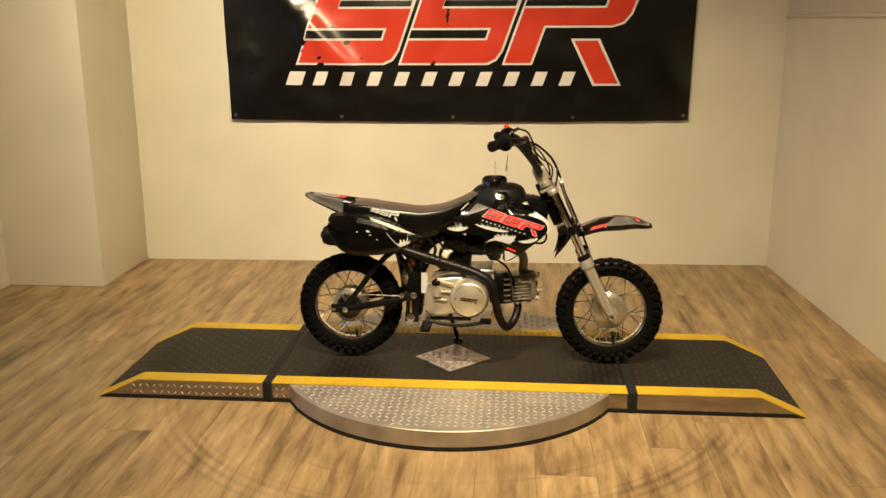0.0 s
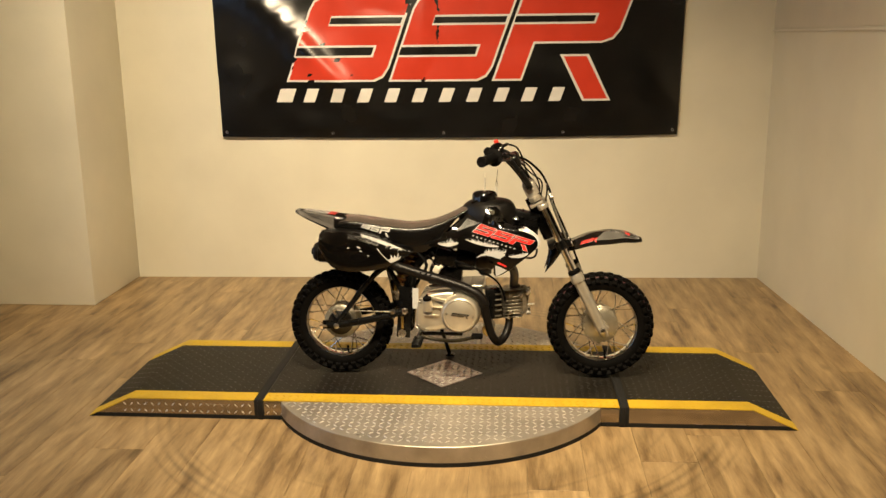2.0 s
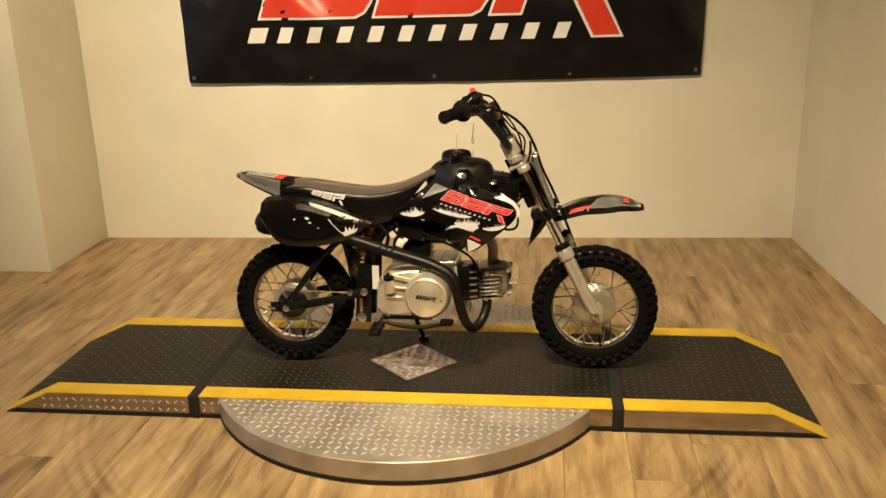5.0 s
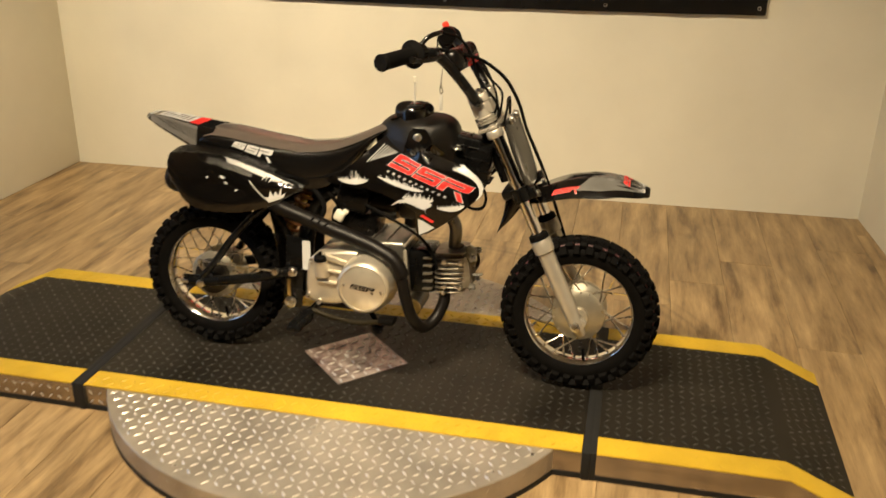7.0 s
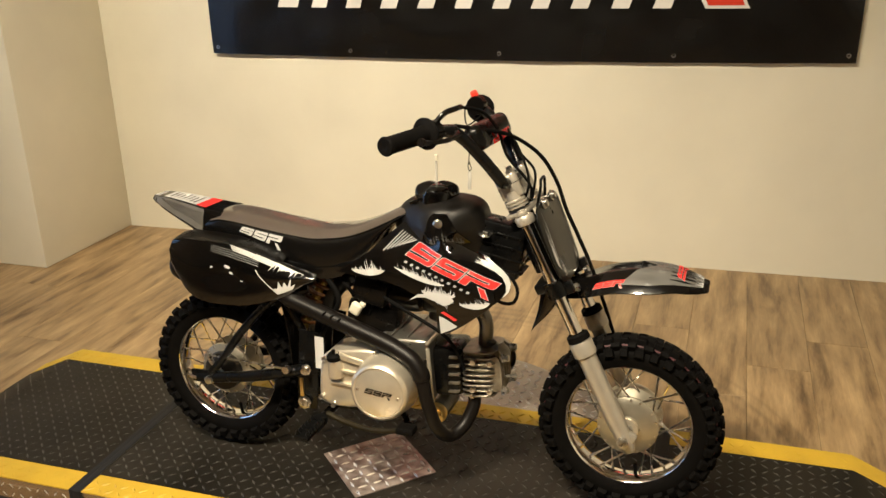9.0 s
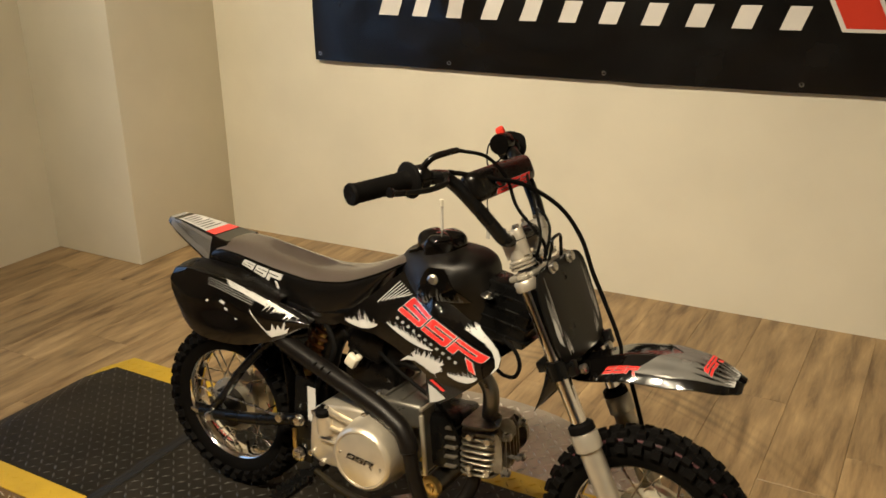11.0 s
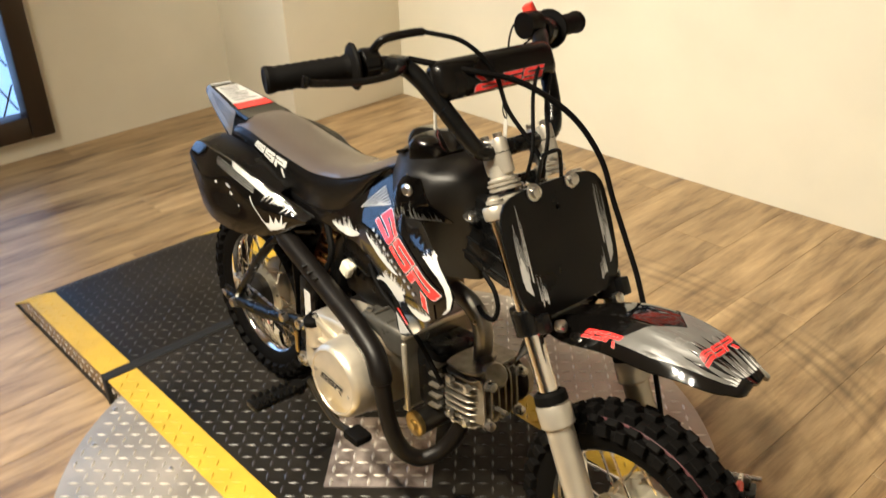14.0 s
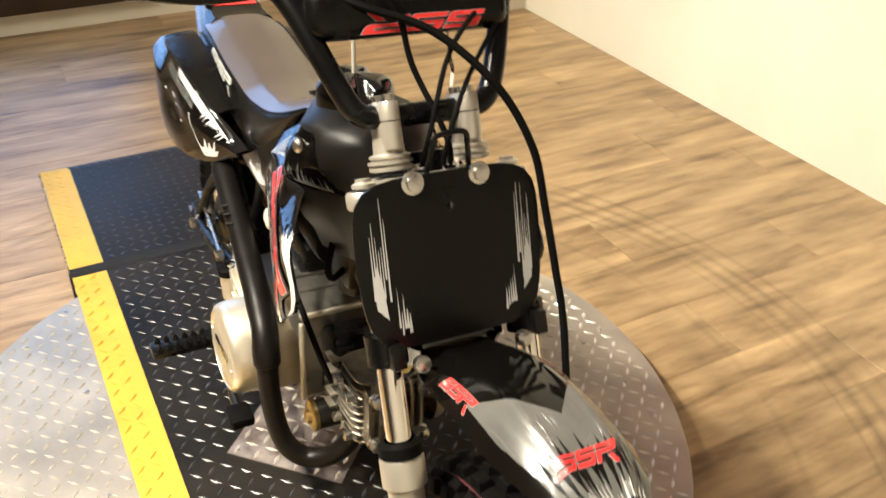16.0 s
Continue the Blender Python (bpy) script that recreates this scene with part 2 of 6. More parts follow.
OLIVE = mat("olive_zinc", (0.022, 0.017, 0.007), 0.4, 0.5, var=0.2, scale=30)
ORANGE = mat("orange_spring", (0.12, 0.048, 0.012), 0.35, var=0.1, scale=30)
CREAM = mat("cream_plastic", (0.66, 0.62, 0.50), 0.45, var=0.08, scale=30)
CLEAR = mat("milky_hose", (0.42, 0.40, 0.35), 0.3, var=0.05, scale=30)
BULB = bpy.data.materials.new("lit_bulb")
BULB.use_nodes = True
BULB.node_tree.nodes["Principled BSDF"].inputs["Emission Color"].default_value = (1.0, 0.82, 0.55, 1)
BULB.node_tree.nodes["Principled BSDF"].inputs["Emission Strength"].default_value = 6
GLASS = bpy.data.materials.new("window_glass")
GLASS.use_nodes = True
gb = GLASS.node_tree.nodes["Principled BSDF"]
gb.inputs["Transmission Weight"].default_value, gb.inputs["Roughness"].default_value, gb.inputs["IOR"].default_value = 1.0, 0.02, 1.45
OUTSIDE = bpy.data.materials.new("blue_daylight_outside")
OUTSIDE.use_nodes = True
ob_ = OUTSIDE.node_tree.nodes["Principled BSDF"]
ob_.inputs["Base Color"].default_value = (0.3, 0.4, 0.55, 1)
ob_.inputs["Emission Color"].default_value = (0.45, 0.66, 1.0, 1)
ob_.inputs["Emission Strength"].default_value = 1.2


# ---------- mesh helpers ----------
def finish(bm, name, material, angle=35):
    bmesh.ops.recalc_face_normals(bm, faces=bm.faces)
    me = bpy.data.meshes.new(name)
    bm.to_mesh(me)
    bm.free()
    me.materials.append(material)
    me.shade_smooth()
    me.set_sharp_from_angle(angle=radians(angle))
    return me


def part(name, bm, material, parent=None, label="", angle=35):
    ob = new(name, finish(bm, name, material, angle))
    if parent:
        ob.parent = parent
    if label:
        tagged(ob, label)
    return ob


def empty(name, m=None):
    ob = new(name)
    ob.empty_display_size = 0.1
    if m is not None:
        ob.matrix_world = m
    return ob


def box(bm, c, s, m=None, bevel=0.0, seg=2):
    g = bmesh.ops.create_cube(bm, size=1)
    vs = g["verts"]
    for v in vs:
        v.co = Vector((v.co.x * s[0], v.co.y * s[1], v.co.z * s[2]))
    if bevel:
        es = list({e for v in vs for e in v.link_edges})
        r = bmesh.ops.bevel(bm, geom=es, offset=bevel, segments=seg, affect="EDGES", profile=0.5)
        vs = list({v for f in r["faces"] for v in f.verts} | {v for v in vs if v.is_valid})
    t = Matrix.Translation(c) @ (m or Matrix())
    for v in vs:
        v.co = t @ v.co
    return vs


def B(c, s, m=None, bevel=0.0, seg=2):
    bm = bmesh.new()
    box(bm, c, s, m, bevel, seg)
    return bm


def lathe(bm, prof, c, axis, seg=32, closed=False):
    """Turn a profile of (radius, distance along the axis) round an axis through c."""
    q = Vector((0, 0, 1)).rotation_difference(Vector(axis)).to_matrix()
    rings = []
    for r, h in prof:
        if r < 1e-6:
            rings.append([bm.verts.new(Vector(c) + q @ Vector((0, 0, h)))])
        else:
            rings.append([bm.verts.new(Vector(c) + q @ Vector((r * math.cos(a), r * math.sin(a), h))) for a in [2 * math.pi * k / seg for k in range(seg)]])
    pairs = list(zip(rings, rings[1:]))
    if closed:
        pairs.append((rings[-1], rings[0]))
    for a, b in pairs:
        for k in range(seg):
            l = (k + 1) % seg
            if len(a) == 1 and len(b) > 1:
                bm.faces.new((a[0], b[k], b[l]))
            elif len(b) == 1 and len(a) > 1:
                bm.faces.new((a[k], a[l], b[0]))
            elif len(a) > 1:
                bm.faces.new((a[k], a[l], b[l], b[k]))
    return bm


def Lt(prof, c, axis, seg=32, closed=False):
    return lathe(bmesh.new(), prof, c, axis, seg, closed)


def rod(bm, a, b, r, seg=12, r2=None):
    a, b = Vector(a), Vector(b)
    d = (b - a).length
    return lathe(bm, [(0, 0), (r, 0), (r2 or r, d), (0, d)], a, b - a, seg)


def R(a, b, r, seg=12, r2=None):
    return rod(bmesh.new(), a, b, r, seg, r2)


def spline(pts, n=8):
    p = [Vector(q) for q in pts]
    p = [2 * p[0] - p[1]] + p + [2 * p[-1] - p[-2]]
    out = []
    for i in range(1, len(p) - 2):
        for k in range(n):
            t = k / n
            a, b, c, d = p[i - 1 : i + 3]
            out.append(0.5 * (2 * b + (c - a) * t + (2 * a - 5 * b + 4 * c - d) * t * t + (3 * b - a - 3 * c + d) * t**3))
    out.append(p[-2])
    return out


def sweep(bm, pts, r, seg=12, n=8):
    """A round tube along a smooth line; r is a radius or a function of 0..1."""
    line = spline(pts, n)
    rings = []
    up = Vector((0.123, 0.98, 0.2))
    for i, p in enumerate(line):
        t = (line[min(i + 1, len(line) - 1)] - line[max(i - 1, 0)]).normalized()
        up = (up - t * up.dot(t)).normalized()
        side = t.cross(up)
        rad = r(i / (len(line) - 1)) if callable(r) else r
        rings.append([bm.verts.new(p + rad * (math.cos(a) * up + math.sin(a) * side)) for a in [2 * math.pi * k / seg for k in range(seg)]])
    for a, b in zip(rings, rings[1:]):
        for k in range(seg):
            l = (k + 1) % seg
            bm.faces.new((a[k], a[l], b[l], b[k]))
    bm.faces.new(rings[0])
    bm.faces.new(rings[-1])
    return bm


def T(pts, r, seg=12, n=8):
    return sweep(bmesh.new(), pts, r, seg, n)


def loft(bm, secs, caps=True):
    rings = [[bm.verts.new(p) for p in s] for s in secs]
    k = len(rings[0])
    for a, b in zip(rings, rings[1:]):
        for i in range(k):
            j = (i + 1) % k
            bm.faces.new((a[i], a[j], b[j], b[i]))
    if caps:
        bm.faces.new(rings[0])
        bm.faces.new(rings[-1])
    return bm


def interp(table, x):
    xs = [a for a, _ in table]
    return float(np.interp(x, xs, [b for _, b in table]))


def smooth_at(table, x):
    """Like interp, eased so that lofts have no kinks."""
    w = 0.02
    return sum(interp(table, x + d * w) * k for d, k in ((-1, 0.25), (0, 0.5), (1, 0.25)))


def sheet(poly, f, thick=0.0, cell=0.02, bm=None):
    """A flat outline (u, v), cut fine and laid on a surface f(u, v, depth); with thickness it becomes a closed shell."""
    tmp = bmesh.new()
    face = tmp.faces.new([tmp.verts.new((u, v, 0)) for u, v in poly])
    tmp.normal_update()
    bmesh.ops.triangulate(tmp, faces=[face])
    for _ in range(5):
        es = [e for e in tmp.edges if e.calc_length() > cell]
        if not es:
            break
        bmesh.ops.subdivide_edges(tmp, edges=es, cuts=1)
        bmesh.ops.triangulate(tmp, faces=tmp.faces[:])
    bm = bm or bmesh.new()
    top = {v: bm.verts.new(f(v.co.x, v.co.y, 0.0)) for v in tmp.verts}
    for fc in tmp.faces:
        bm.faces.new([top[v] for v in fc.verts])
    if thick:
        low = {v: bm.verts.new(f(v.co.x, v.co.y, thick)) for v in tmp.verts}
        for fc in tmp.faces:
            bm.faces.new([low[v] for v in reversed(fc.verts)])
        for e in tmp.edges:
            if len(e.link_faces) == 1:
                a, b = e.verts
                bm.faces.new((top[a], top[b], low[b], low[a]))
    tmp.free()
    return bm


def splash(cx, cy, rx, ry, seed, spikes=16, turn=0.0, long=1.9, lean=0.0):
    """A spiky paint splash."""
    rnd = random.Random(seed)
    out = []
    for k in range(spikes * 2):
        a = math.pi * k / spikes
        r = rnd.uniform(1.1, long) if k % 2 else rnd.uniform(0.65, 0.95)
        x, y = rx * r * math.cos(a) + lean * r * ry * math.sin(a), ry * r * math.sin(a)
        out.append((cx + x * math.cos(turn) - y * math.sin(turn), cy + x * math.sin(turn) + y * math.cos(turn)))
    return out


def brush(p0, p1, bulge, reach, n, seed, way=(0.0, 1.0)):
    """Outlines of a paint stroke from p0 to p1: a smooth belly on one side and thin spikes flung out on the other."""
    rnd = random.Random(seed)
    p0, p1, w = Vector((*p0, 0)), Vector((*p1, 0)), Vector((*way, 0)).normalized()
    belly = []
    for k in range(11):
        t = k / 10
        q = p0.lerp(p1, t) - w * bulge * math.sin(math.pi * t) ** 0.7
        belly.append((q.x, q.y))
    out = [belly]
    ends = [0.0] + sorted(min(0.98, max(0.02, (k + rnd.uniform(-0.35, 0.35)) / n)) for k in range(1, n)) + [1.0]
    for a, b in zip(ends, ends[1:]):
        m = (a + b) / 2
        env = 0.30 + 0.70 * math.sin(math.pi * m) ** 0.8
        tip = p0.lerp(p1, m) + w * reach * env * rnd.choice([0.12, 0.25, 0.45, 0.7, 1.0]) * rnd.uniform(0.7, 1.1) + (p1 - p0) * rnd.uniform(-0.4, 0.4) / n
        qa, qb = p0.lerp(p1, a), p0.lerp(p1, b)
        out.append([(qa.x, qa.y), (qb.x, qb.y), (tip.x, tip.y)])
    return out


def mark_blocks(place):
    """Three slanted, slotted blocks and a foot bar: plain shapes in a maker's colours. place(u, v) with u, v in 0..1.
    Gives the coloured fills, the pale rims round them, the pale rims of the slots and the dark slots."""
    lean = 0.293
    q = lambda u, v: place((u + lean * v) / 3.5, v)
    fills, rims, slot_rims, slots = [], [], [], []
    for k in (0, 1):
        a, b = k + 0.02, k + 0.985
        rims.append([(a, 0), (b - 0.10, 0), (b - 0.03, 0.05), (b, 0.16), (b, 1), (a + 0.08, 1), (a + 0.02, 0.95), (a, 0.84)])
        fills.append([(a + 0.022, 0.024), (b - 0.12, 0.024), (b - 0.05, 0.07), (b - 0.022, 0.17), (b - 0.022, 0.976), (a + 0.10, 0.976), (a + 0.04, 0.93), (a + 0.022, 0.83)])
        for u0, u1, v0, v1 in ((a + 0.012, a + 0.77, 0.285, 0.425), (a + 0.24, b - 0.012, 0.650, 0.770)):
            slot_rims.append([(u0, v0), (u1, v0), (u1, v1), (u0, v1)])
            slots.append([(u0 + 0.004, v0 + 0.024), (u1 - 0.022, v0 + 0.024), (u1 - 0.022, v1 - 0.024), (u0 + 0.004, v1 - 0.024)])
    a, b = 2.02, 3.08
    rims.append([(a, 0), (a + 0.29, 0), (a + 0.29, 0.425), (b - 0.14, 0.425), (b - 0.04, 0.47), (b, 0.58), (b, 1), (a, 1)])
    fills.append([(a + 0.022, 0.024), (a + 0.268, 0.024), (a + 0.268, 0.449), (b - 0.15, 0.449), (b - 0.06, 0.49), (b - 0.022, 0.59), (b - 0.022, 0.976), (a + 0.022, 0.976)])
    slot_rims.append([(a + 0.012, 0.650), (b - 0.27, 0.650), (b - 0.27, 0.770), (a + 0.012, 0.770)])
    slots.append([(a + 0.016, 0.674), (b - 0.292, 0.674), (b - 0.292, 0.746), (a + 0.016, 0.746)])
    rims.append([(2.585, 0.300), (2.965, -0.245), (3.235, -0.245), (2.860, 0.300)])
    fills.append([(2.628, 0.276), (2.976, -0.221), (3.198, -0.221), (2.846, 0.276)])
    return [[[q(u, v) for u, v in p] for p in kind] for kind in (fills, rims, slot_rims, slots)]


def put_mark(place, face, off, fill, rim, dark, parent, cell=0.02, red="red_mark"):
    """Lays the mark on a surface in thin steps: rim, fill, rims of the slots, slots."""
    fills, rims, slot_rims, slots = mark_blocks(place)
    if rim:
        part("white_edge", panel_group(rims, face(off), cell), rim, parent)
    pieces(red, fills, face(off + 0.0005), fill, parent, cell)
    if rim:
        part("slot_edge", panel_group(slot_rims, face(off + 0.0010), cell), rim, parent)
    part("mark_slot", panel_group(slots, face(off + 0.0015), cell), dark, parent)


def panel_group(polys, f, cell=0.02):
    bm = bmesh.new()
    for p in polys:
        sheet(p, f, 0, cell, bm)
    return bm


def pieces(name, polys, f, material, parent, cell=0.02, label=""):
    """Each outline as a part of its own."""
    for p in polys:
        part(name, sheet(p, f, 0, cell), material, parent, label)


# ---------- room ----------
def slab(name, c, s, material, label, bevel=0.0, m=None):
    ob = new(name, finish(B((0, 0, 0), s, None, bevel), name, material))
    ob.matrix_world = Matrix.Translation(c) @ (m or Matrix())
    return tagged(ob, label, name.split("_")[0], kind="structure")


BACK_Y, TURN_B = 1.635, 1.55


def back_y(x):
    return BACK_Y + math.tan(radians(TURN_B)) * x


slab("wall_back", (-0.4, back_y(-0.4) + 0.1, CEIL / 2), (5.4, 0.2, CEIL), PAINT, "cream painted plaster back wall behind the display", m=pose(0, 0, 0, 0, 0, TURN_B))
# right wall, swung out a little towards the front
RW0, RW1 = Vector((1.585, 1.70)), Vector((2.145, -7.9))
rdir = (RW1 - RW0).normalized()
rang = math.degrees(math.atan2(rdir.x, -rdir.y))
rmid = (RW0 + RW1) / 2
rnorm = Vector((-rdir.y, rdir.x))
rnorm = rnorm if rnorm.x > 0 else -rnorm
wc = rmid + rnorm * 0.1
slab("wall_right", (wc.x, wc.y, CEIL / 2), (0.2, 9.9, CEIL), PAINT, "cream painted plaster side wall", m=pose(0, 0, 0, 0, 0, rang))
lc = rmid - rnorm * 0.004
slab("trim_ledge", (lc.x, lc.y, 1.31), (0.012, 9.6, 0.009), TRIMW, "narrow painted ledge along the side wall", 0.003, pose(0, 0, 0, 0, 0, rang))
uc = rmid - rnorm * 0.001
slab("trim_panel", (uc.x, uc.y, 1.46), (0.006, 9.6, 0.27), TRIMW, "shallow painted band over the ledge", 0.002, pose(0, 0, 0, 0, 0, rang))
slab("wall_front", (-0.3, -7.8, CEIL / 2), (5.6, 0.2, CEIL), PAINT, "cream painted plaster wall behind the viewer")
slab("ceiling", (-0.3, -3.05, CEIL + 0.05), (5.6, 9.9, 0.1), CEILING, "plain off-white painted ceiling")
# pillar
pil = B((-2.19, 1.328, CEIL / 2), (0.71, 0.60, CEIL), None, 0.006)
tagged(part("wall_pillar", pil, PAINT), "boxed-out cream painted pillar in the corner", "pillar", kind="structure")

# left wall with a window
LX, WY0, WY1, WZ0, WZ1 = -2.335, -0.98, 0.25, 0.08, 2.05
bm = bmesh.new()
for c, s in (
    ((LX - 0.1, (1.8 + WY1) / 2, CEIL / 2), (0.2, 1.8 - WY1, CEIL)),
    ((LX - 0.1, (WY0 - 7.9) / 2, CEIL / 2), (0.2, WY0 + 7.9, CEIL)),
    ((LX - 0.1, (WY0 + WY1) / 2, WZ0 / 2), (0.2, WY1 - WY0, WZ0)),
    ((LX - 0.1, (WY0 + WY1) / 2, (WZ1 + CEIL) / 2), (0.2, WY1 - WY0, CEIL - WZ1)),
):
    box(bm, c, s)
tagged(part("wall_left", bm, PAINT), "cream painted plaster side wall with a window", "wall", kind="structure")
win = tagged(empty("window_1", pose(LX, (WY0 + WY1) / 2, (WZ0 + WZ1) / 2)), "dark-stained wooden window with blue daylight behind wire lattice", "window", kind="structure")
ww, wh = WY1 - WY0, WZ1 - WZ0
for nm, c, s in (
    ("window_frame", (0.0, ww / 2 - 0.043, 0), (0.09, 0.085, wh)),
    ("window_frame", (0.0, -ww / 2 + 0.043, 0), (0.09, 0.085, wh)),
    ("window_frame", (0.0, 0, wh / 2 - 0.043), (0.086, ww - 0.172, 0.085)),
    ("window_sill", (0.0, 0, -wh / 2 + 0.043), (0.086, ww - 0.172, 0.085)),
):
    part(nm, B(c, s, None, 0.006), FRAMEW, win)
pane = part("pane", B((-0.05, 0, 0), (0.005, ww - 0.16, wh - 0.16)), GLASS, win)
pane.visible_shadow = False
lat = bmesh.new()
for k in range(-20, 21):
    for sgn in (-1, 1):
        y0 = k * 0.085
        a, b = Vector((-0.075, y0 - sgn * 0.475, -0.95)), Vector((-0.075, y0 + sgn * 0.475, 0.95))
        # clip to the opening
        lo, hi = 0.0, 1.0
        d = b - a
        for edge, s in ((-(ww / 2 - 0.08), 1), (ww / 2 - 0.08, -1)):
            if abs(d.y) > 1e-9:
                u = (edge - a.y) / d.y
                if (d.y > 0) == (s > 0):
                    lo = max(lo, u)
                else:
                    hi = min(hi, u)
        if hi - lo > 0.03:
            rod(lat, a + d * lo, a + d * hi, 0.0035, 5)
part("lattice", lat, DULL_BLACK, win)
tagged(part("backdrop", B((LX - 0.62, (WY0 + WY1) / 2, 1.1), (0.02, 3.0, 2.4)), OUTSIDE), "pale blue daylight outside the window", "backdrop", kind="structure")

# ceiling lamps
for k, (lx, ly) in enumerate(LAMPS):
    fx = tagged(empty("ceiling_lamp", pose(lx, ly, CEIL)), "small round white ceiling lamp with a warm bulb", "lamp", "ceiling lamps")
    part("housing", Lt([(0.0, 0.0), (0.10, 0.0), (0.095, -0.05), (0.082, -0.05), (0.078, -0.012), (0, -0.012)], (0, 0, 0), (0, 0, 1), 28), CEILING, fx)
    part("bulb", Lt([(0, -0.015), (0.025, -0.018), (0.04, -0.035), (0.03, -0.058), (0, -0.066)], (0, 0, 0), (0, 0, 1), 20), BULB, fx)

# ---------- banner ----------
BW, BH, BX, BZ = 2.43, 1.22, -0.084, 0.787
banner = tagged(empty("wall_banner", pose(BX, back_y(BX) - 0.012, BZ, 0, 0, TURN_B)), "glossy black vinyl banner with slanted red and white bars", "banner")


FOLDS = [(-1.20, 0.84, -0.54, 0.27, 0.030, 0.060), (-0.13, 0.80, -0.20, 0.26, 0.013, 0.060), (-1.2, 0.36, -0.95, 0.25, 0.010, 0.035), (0.95, 0.5, 1.15, 0.15, 0.008, 0.04), (-0.55, 0.13, 0.1, 0.08, 0.007, 0.03), (-1.0, 0.12, -0.6, 0.07, 0.008, 0.025), (0.3, 0.12, 0.9, 0.06, 0.006, 0.03)]


def on_banner(off):
    def f(u, v, d=0.0):
        e = max(0.0, 1 - v / 0.35)
        ripple = 0.010 * noise.noise(Vector((u * 1.6 + 3, v * 2.2, 0.3))) + 0.005 * noise.noise(Vector((u * 5 + 1, v * 6, 4.3)))
        ripple += 0.004 * e * math.sin(u * 9.5) * math.sin(u * 3 + 1) + 0.006 * noise.noise(Vector((u * 2.2 + v * 2.8, u * 0.7 - v * 0.5, 7)))
        for a0, b0, a1, b1, high, wide in FOLDS:
            dx, dy = a1 - a0, b1 - b0
            ll = math.hypot(dx, dy)
            t = ((u - a0) * dx + (v - b0) * dy) / ll / ll
            w = ((u - a0) * dy - (v - b0) * dx) / ll + 0.02 * math.sin(4 * t + a0 * 5)
            ripple += high * math.exp(-((w / wide) ** 2)) * math.exp(-(max(0, abs(t - 0.5) - 0.35) / 0.25) ** 2)
        sag = -0.012 * (1 - (2 * u / BW) ** 2) * max(0, 1 - v / 0.5)
        return Vector((u, -0.012 - abs(ripple) - off + d, v + sag))

    return f


part("cloth", sheet([(-BW / 2, 0), (BW / 2 - 0.02, 0), (BW / 2, BH), (-BW / 2 - 0.02, BH)], on_banner(0), 0.0012, 0.018), BANNER, banner)


# the mark: red slotted blocks with white rims; the row of pale bars below it stands for the lettering
MS = 0.5405
on_mark = lambda u, v: (-0.868 + MS * 3.5 * u, 0.288 + 0.432 * v)
put_mark(on_mark, lambda off: on_banner(0.0022 + 2.5 * off), 0.0, INK_RED, INK_WHITE, BANNER, banner, 0.014, "red_block")
for k in range(11):
    x, wide = -0.916 + k * 0.1435, 0.085 if k == 0 else 0.062
    part("letter_bar", panel_group([[(x, 0.184), (x + wide, 0.184), (x + wide + 0.026, 0.254), (x + 0.026, 0.254)]], on_banner(0.0030), 0.014), INK_WHITE, banner)
for ex in (-BW / 2 + 0.025, -0.62, -0.03, 0.6, BW / 2 - 0.045):
    p = on_banner(0.001)(ex, 0.025)
    part("eyelet", Lt([(0.004, 0), (0.008, 0), (0.0075, 0.002), (0.0045, 0.002)], p, (0, -1, 0), 14, True), ZINC, banner)


# ---------- turntable and ramps ----------
H, Y0, Y1, JX, DC, DR = 0.072, -0.288, 0.330, 0.628, 0.012, 0.628
YS = 0.068


def treads(bm, x0, x1, y0, y1, zf, test=None, pitch=0.0250, long=0.0115, wide=0.0031, high=0.0025, phase=0):
    """Raised lozenges, each turned across its neighbours."""
    i0, i1, j0, j1 = math.ceil(x0 / pitch), math.floor(x1 / pitch), math.ceil(y0 / pitch), math.floor(y1 / pitch)
    for i in range(i0, i1 + 1):
        for j in range(j0, j1 + 1):
            x, y = i * pitch, j * pitch
            if test and not test(x, y):
                continue
            a = radians(45 if (i + j + phase) % 2 else -45)
            c, s = math.cos(a), math.sin(a)
            put = lambda u, v, h: bm.verts.new((x + u * c - v * s, y + u * s + v * c, zf(x + u * c - v * s) + h))
            b = [put(-long, 0, 0.0002), put(0, -wide, 0.0002), put(long, 0, 0.0002), put(0, wide, 0.0002)]
            t = [put(-long * 0.45, 0, high), put(long * 0.45, 0, high)]
            bm.faces.new((b[0], b[1], t[1], t[0]))
            bm.faces.new((b[1], b[2], t[1]))
            bm.faces.new((b[2], b[3], t[0], t[1]))
            bm.faces.new((b[3], b[0], t[0]))
    return bm


flat = lambda x: H
tt = tagged(empty("turntable", pose(0, 0, 0)), "steel diamond-plate turntable with a black mat and yellow edges", "turntable")
# black band between the steel and the floor
part("foot_band", Lt([(0, 0.0), (DR + 0.001, 0.0), (DR + 0.001, 0.014), (0, 0.014)], (0, DC, 0), (0, 0, 1), 128), DULL_BLACK, tt, "black band along the foot")
part("disc", Lt([(0, 0.0142), (DR, 0.0142), (DR, H - 0.006), (DR - 0.002, H - 0.004), (0, H - 0.004)], (0, DC, 0), (0, 0, 1), 160), TREAD, tt, "round grey diamond-plate disc")
part("deck", B((0, (Y0 + Y1) / 2, 0.0418), (2 * JX - 0.010, Y1 - Y0 - 0.002, 0.0544), None, 0.002), SKIRT, tt)
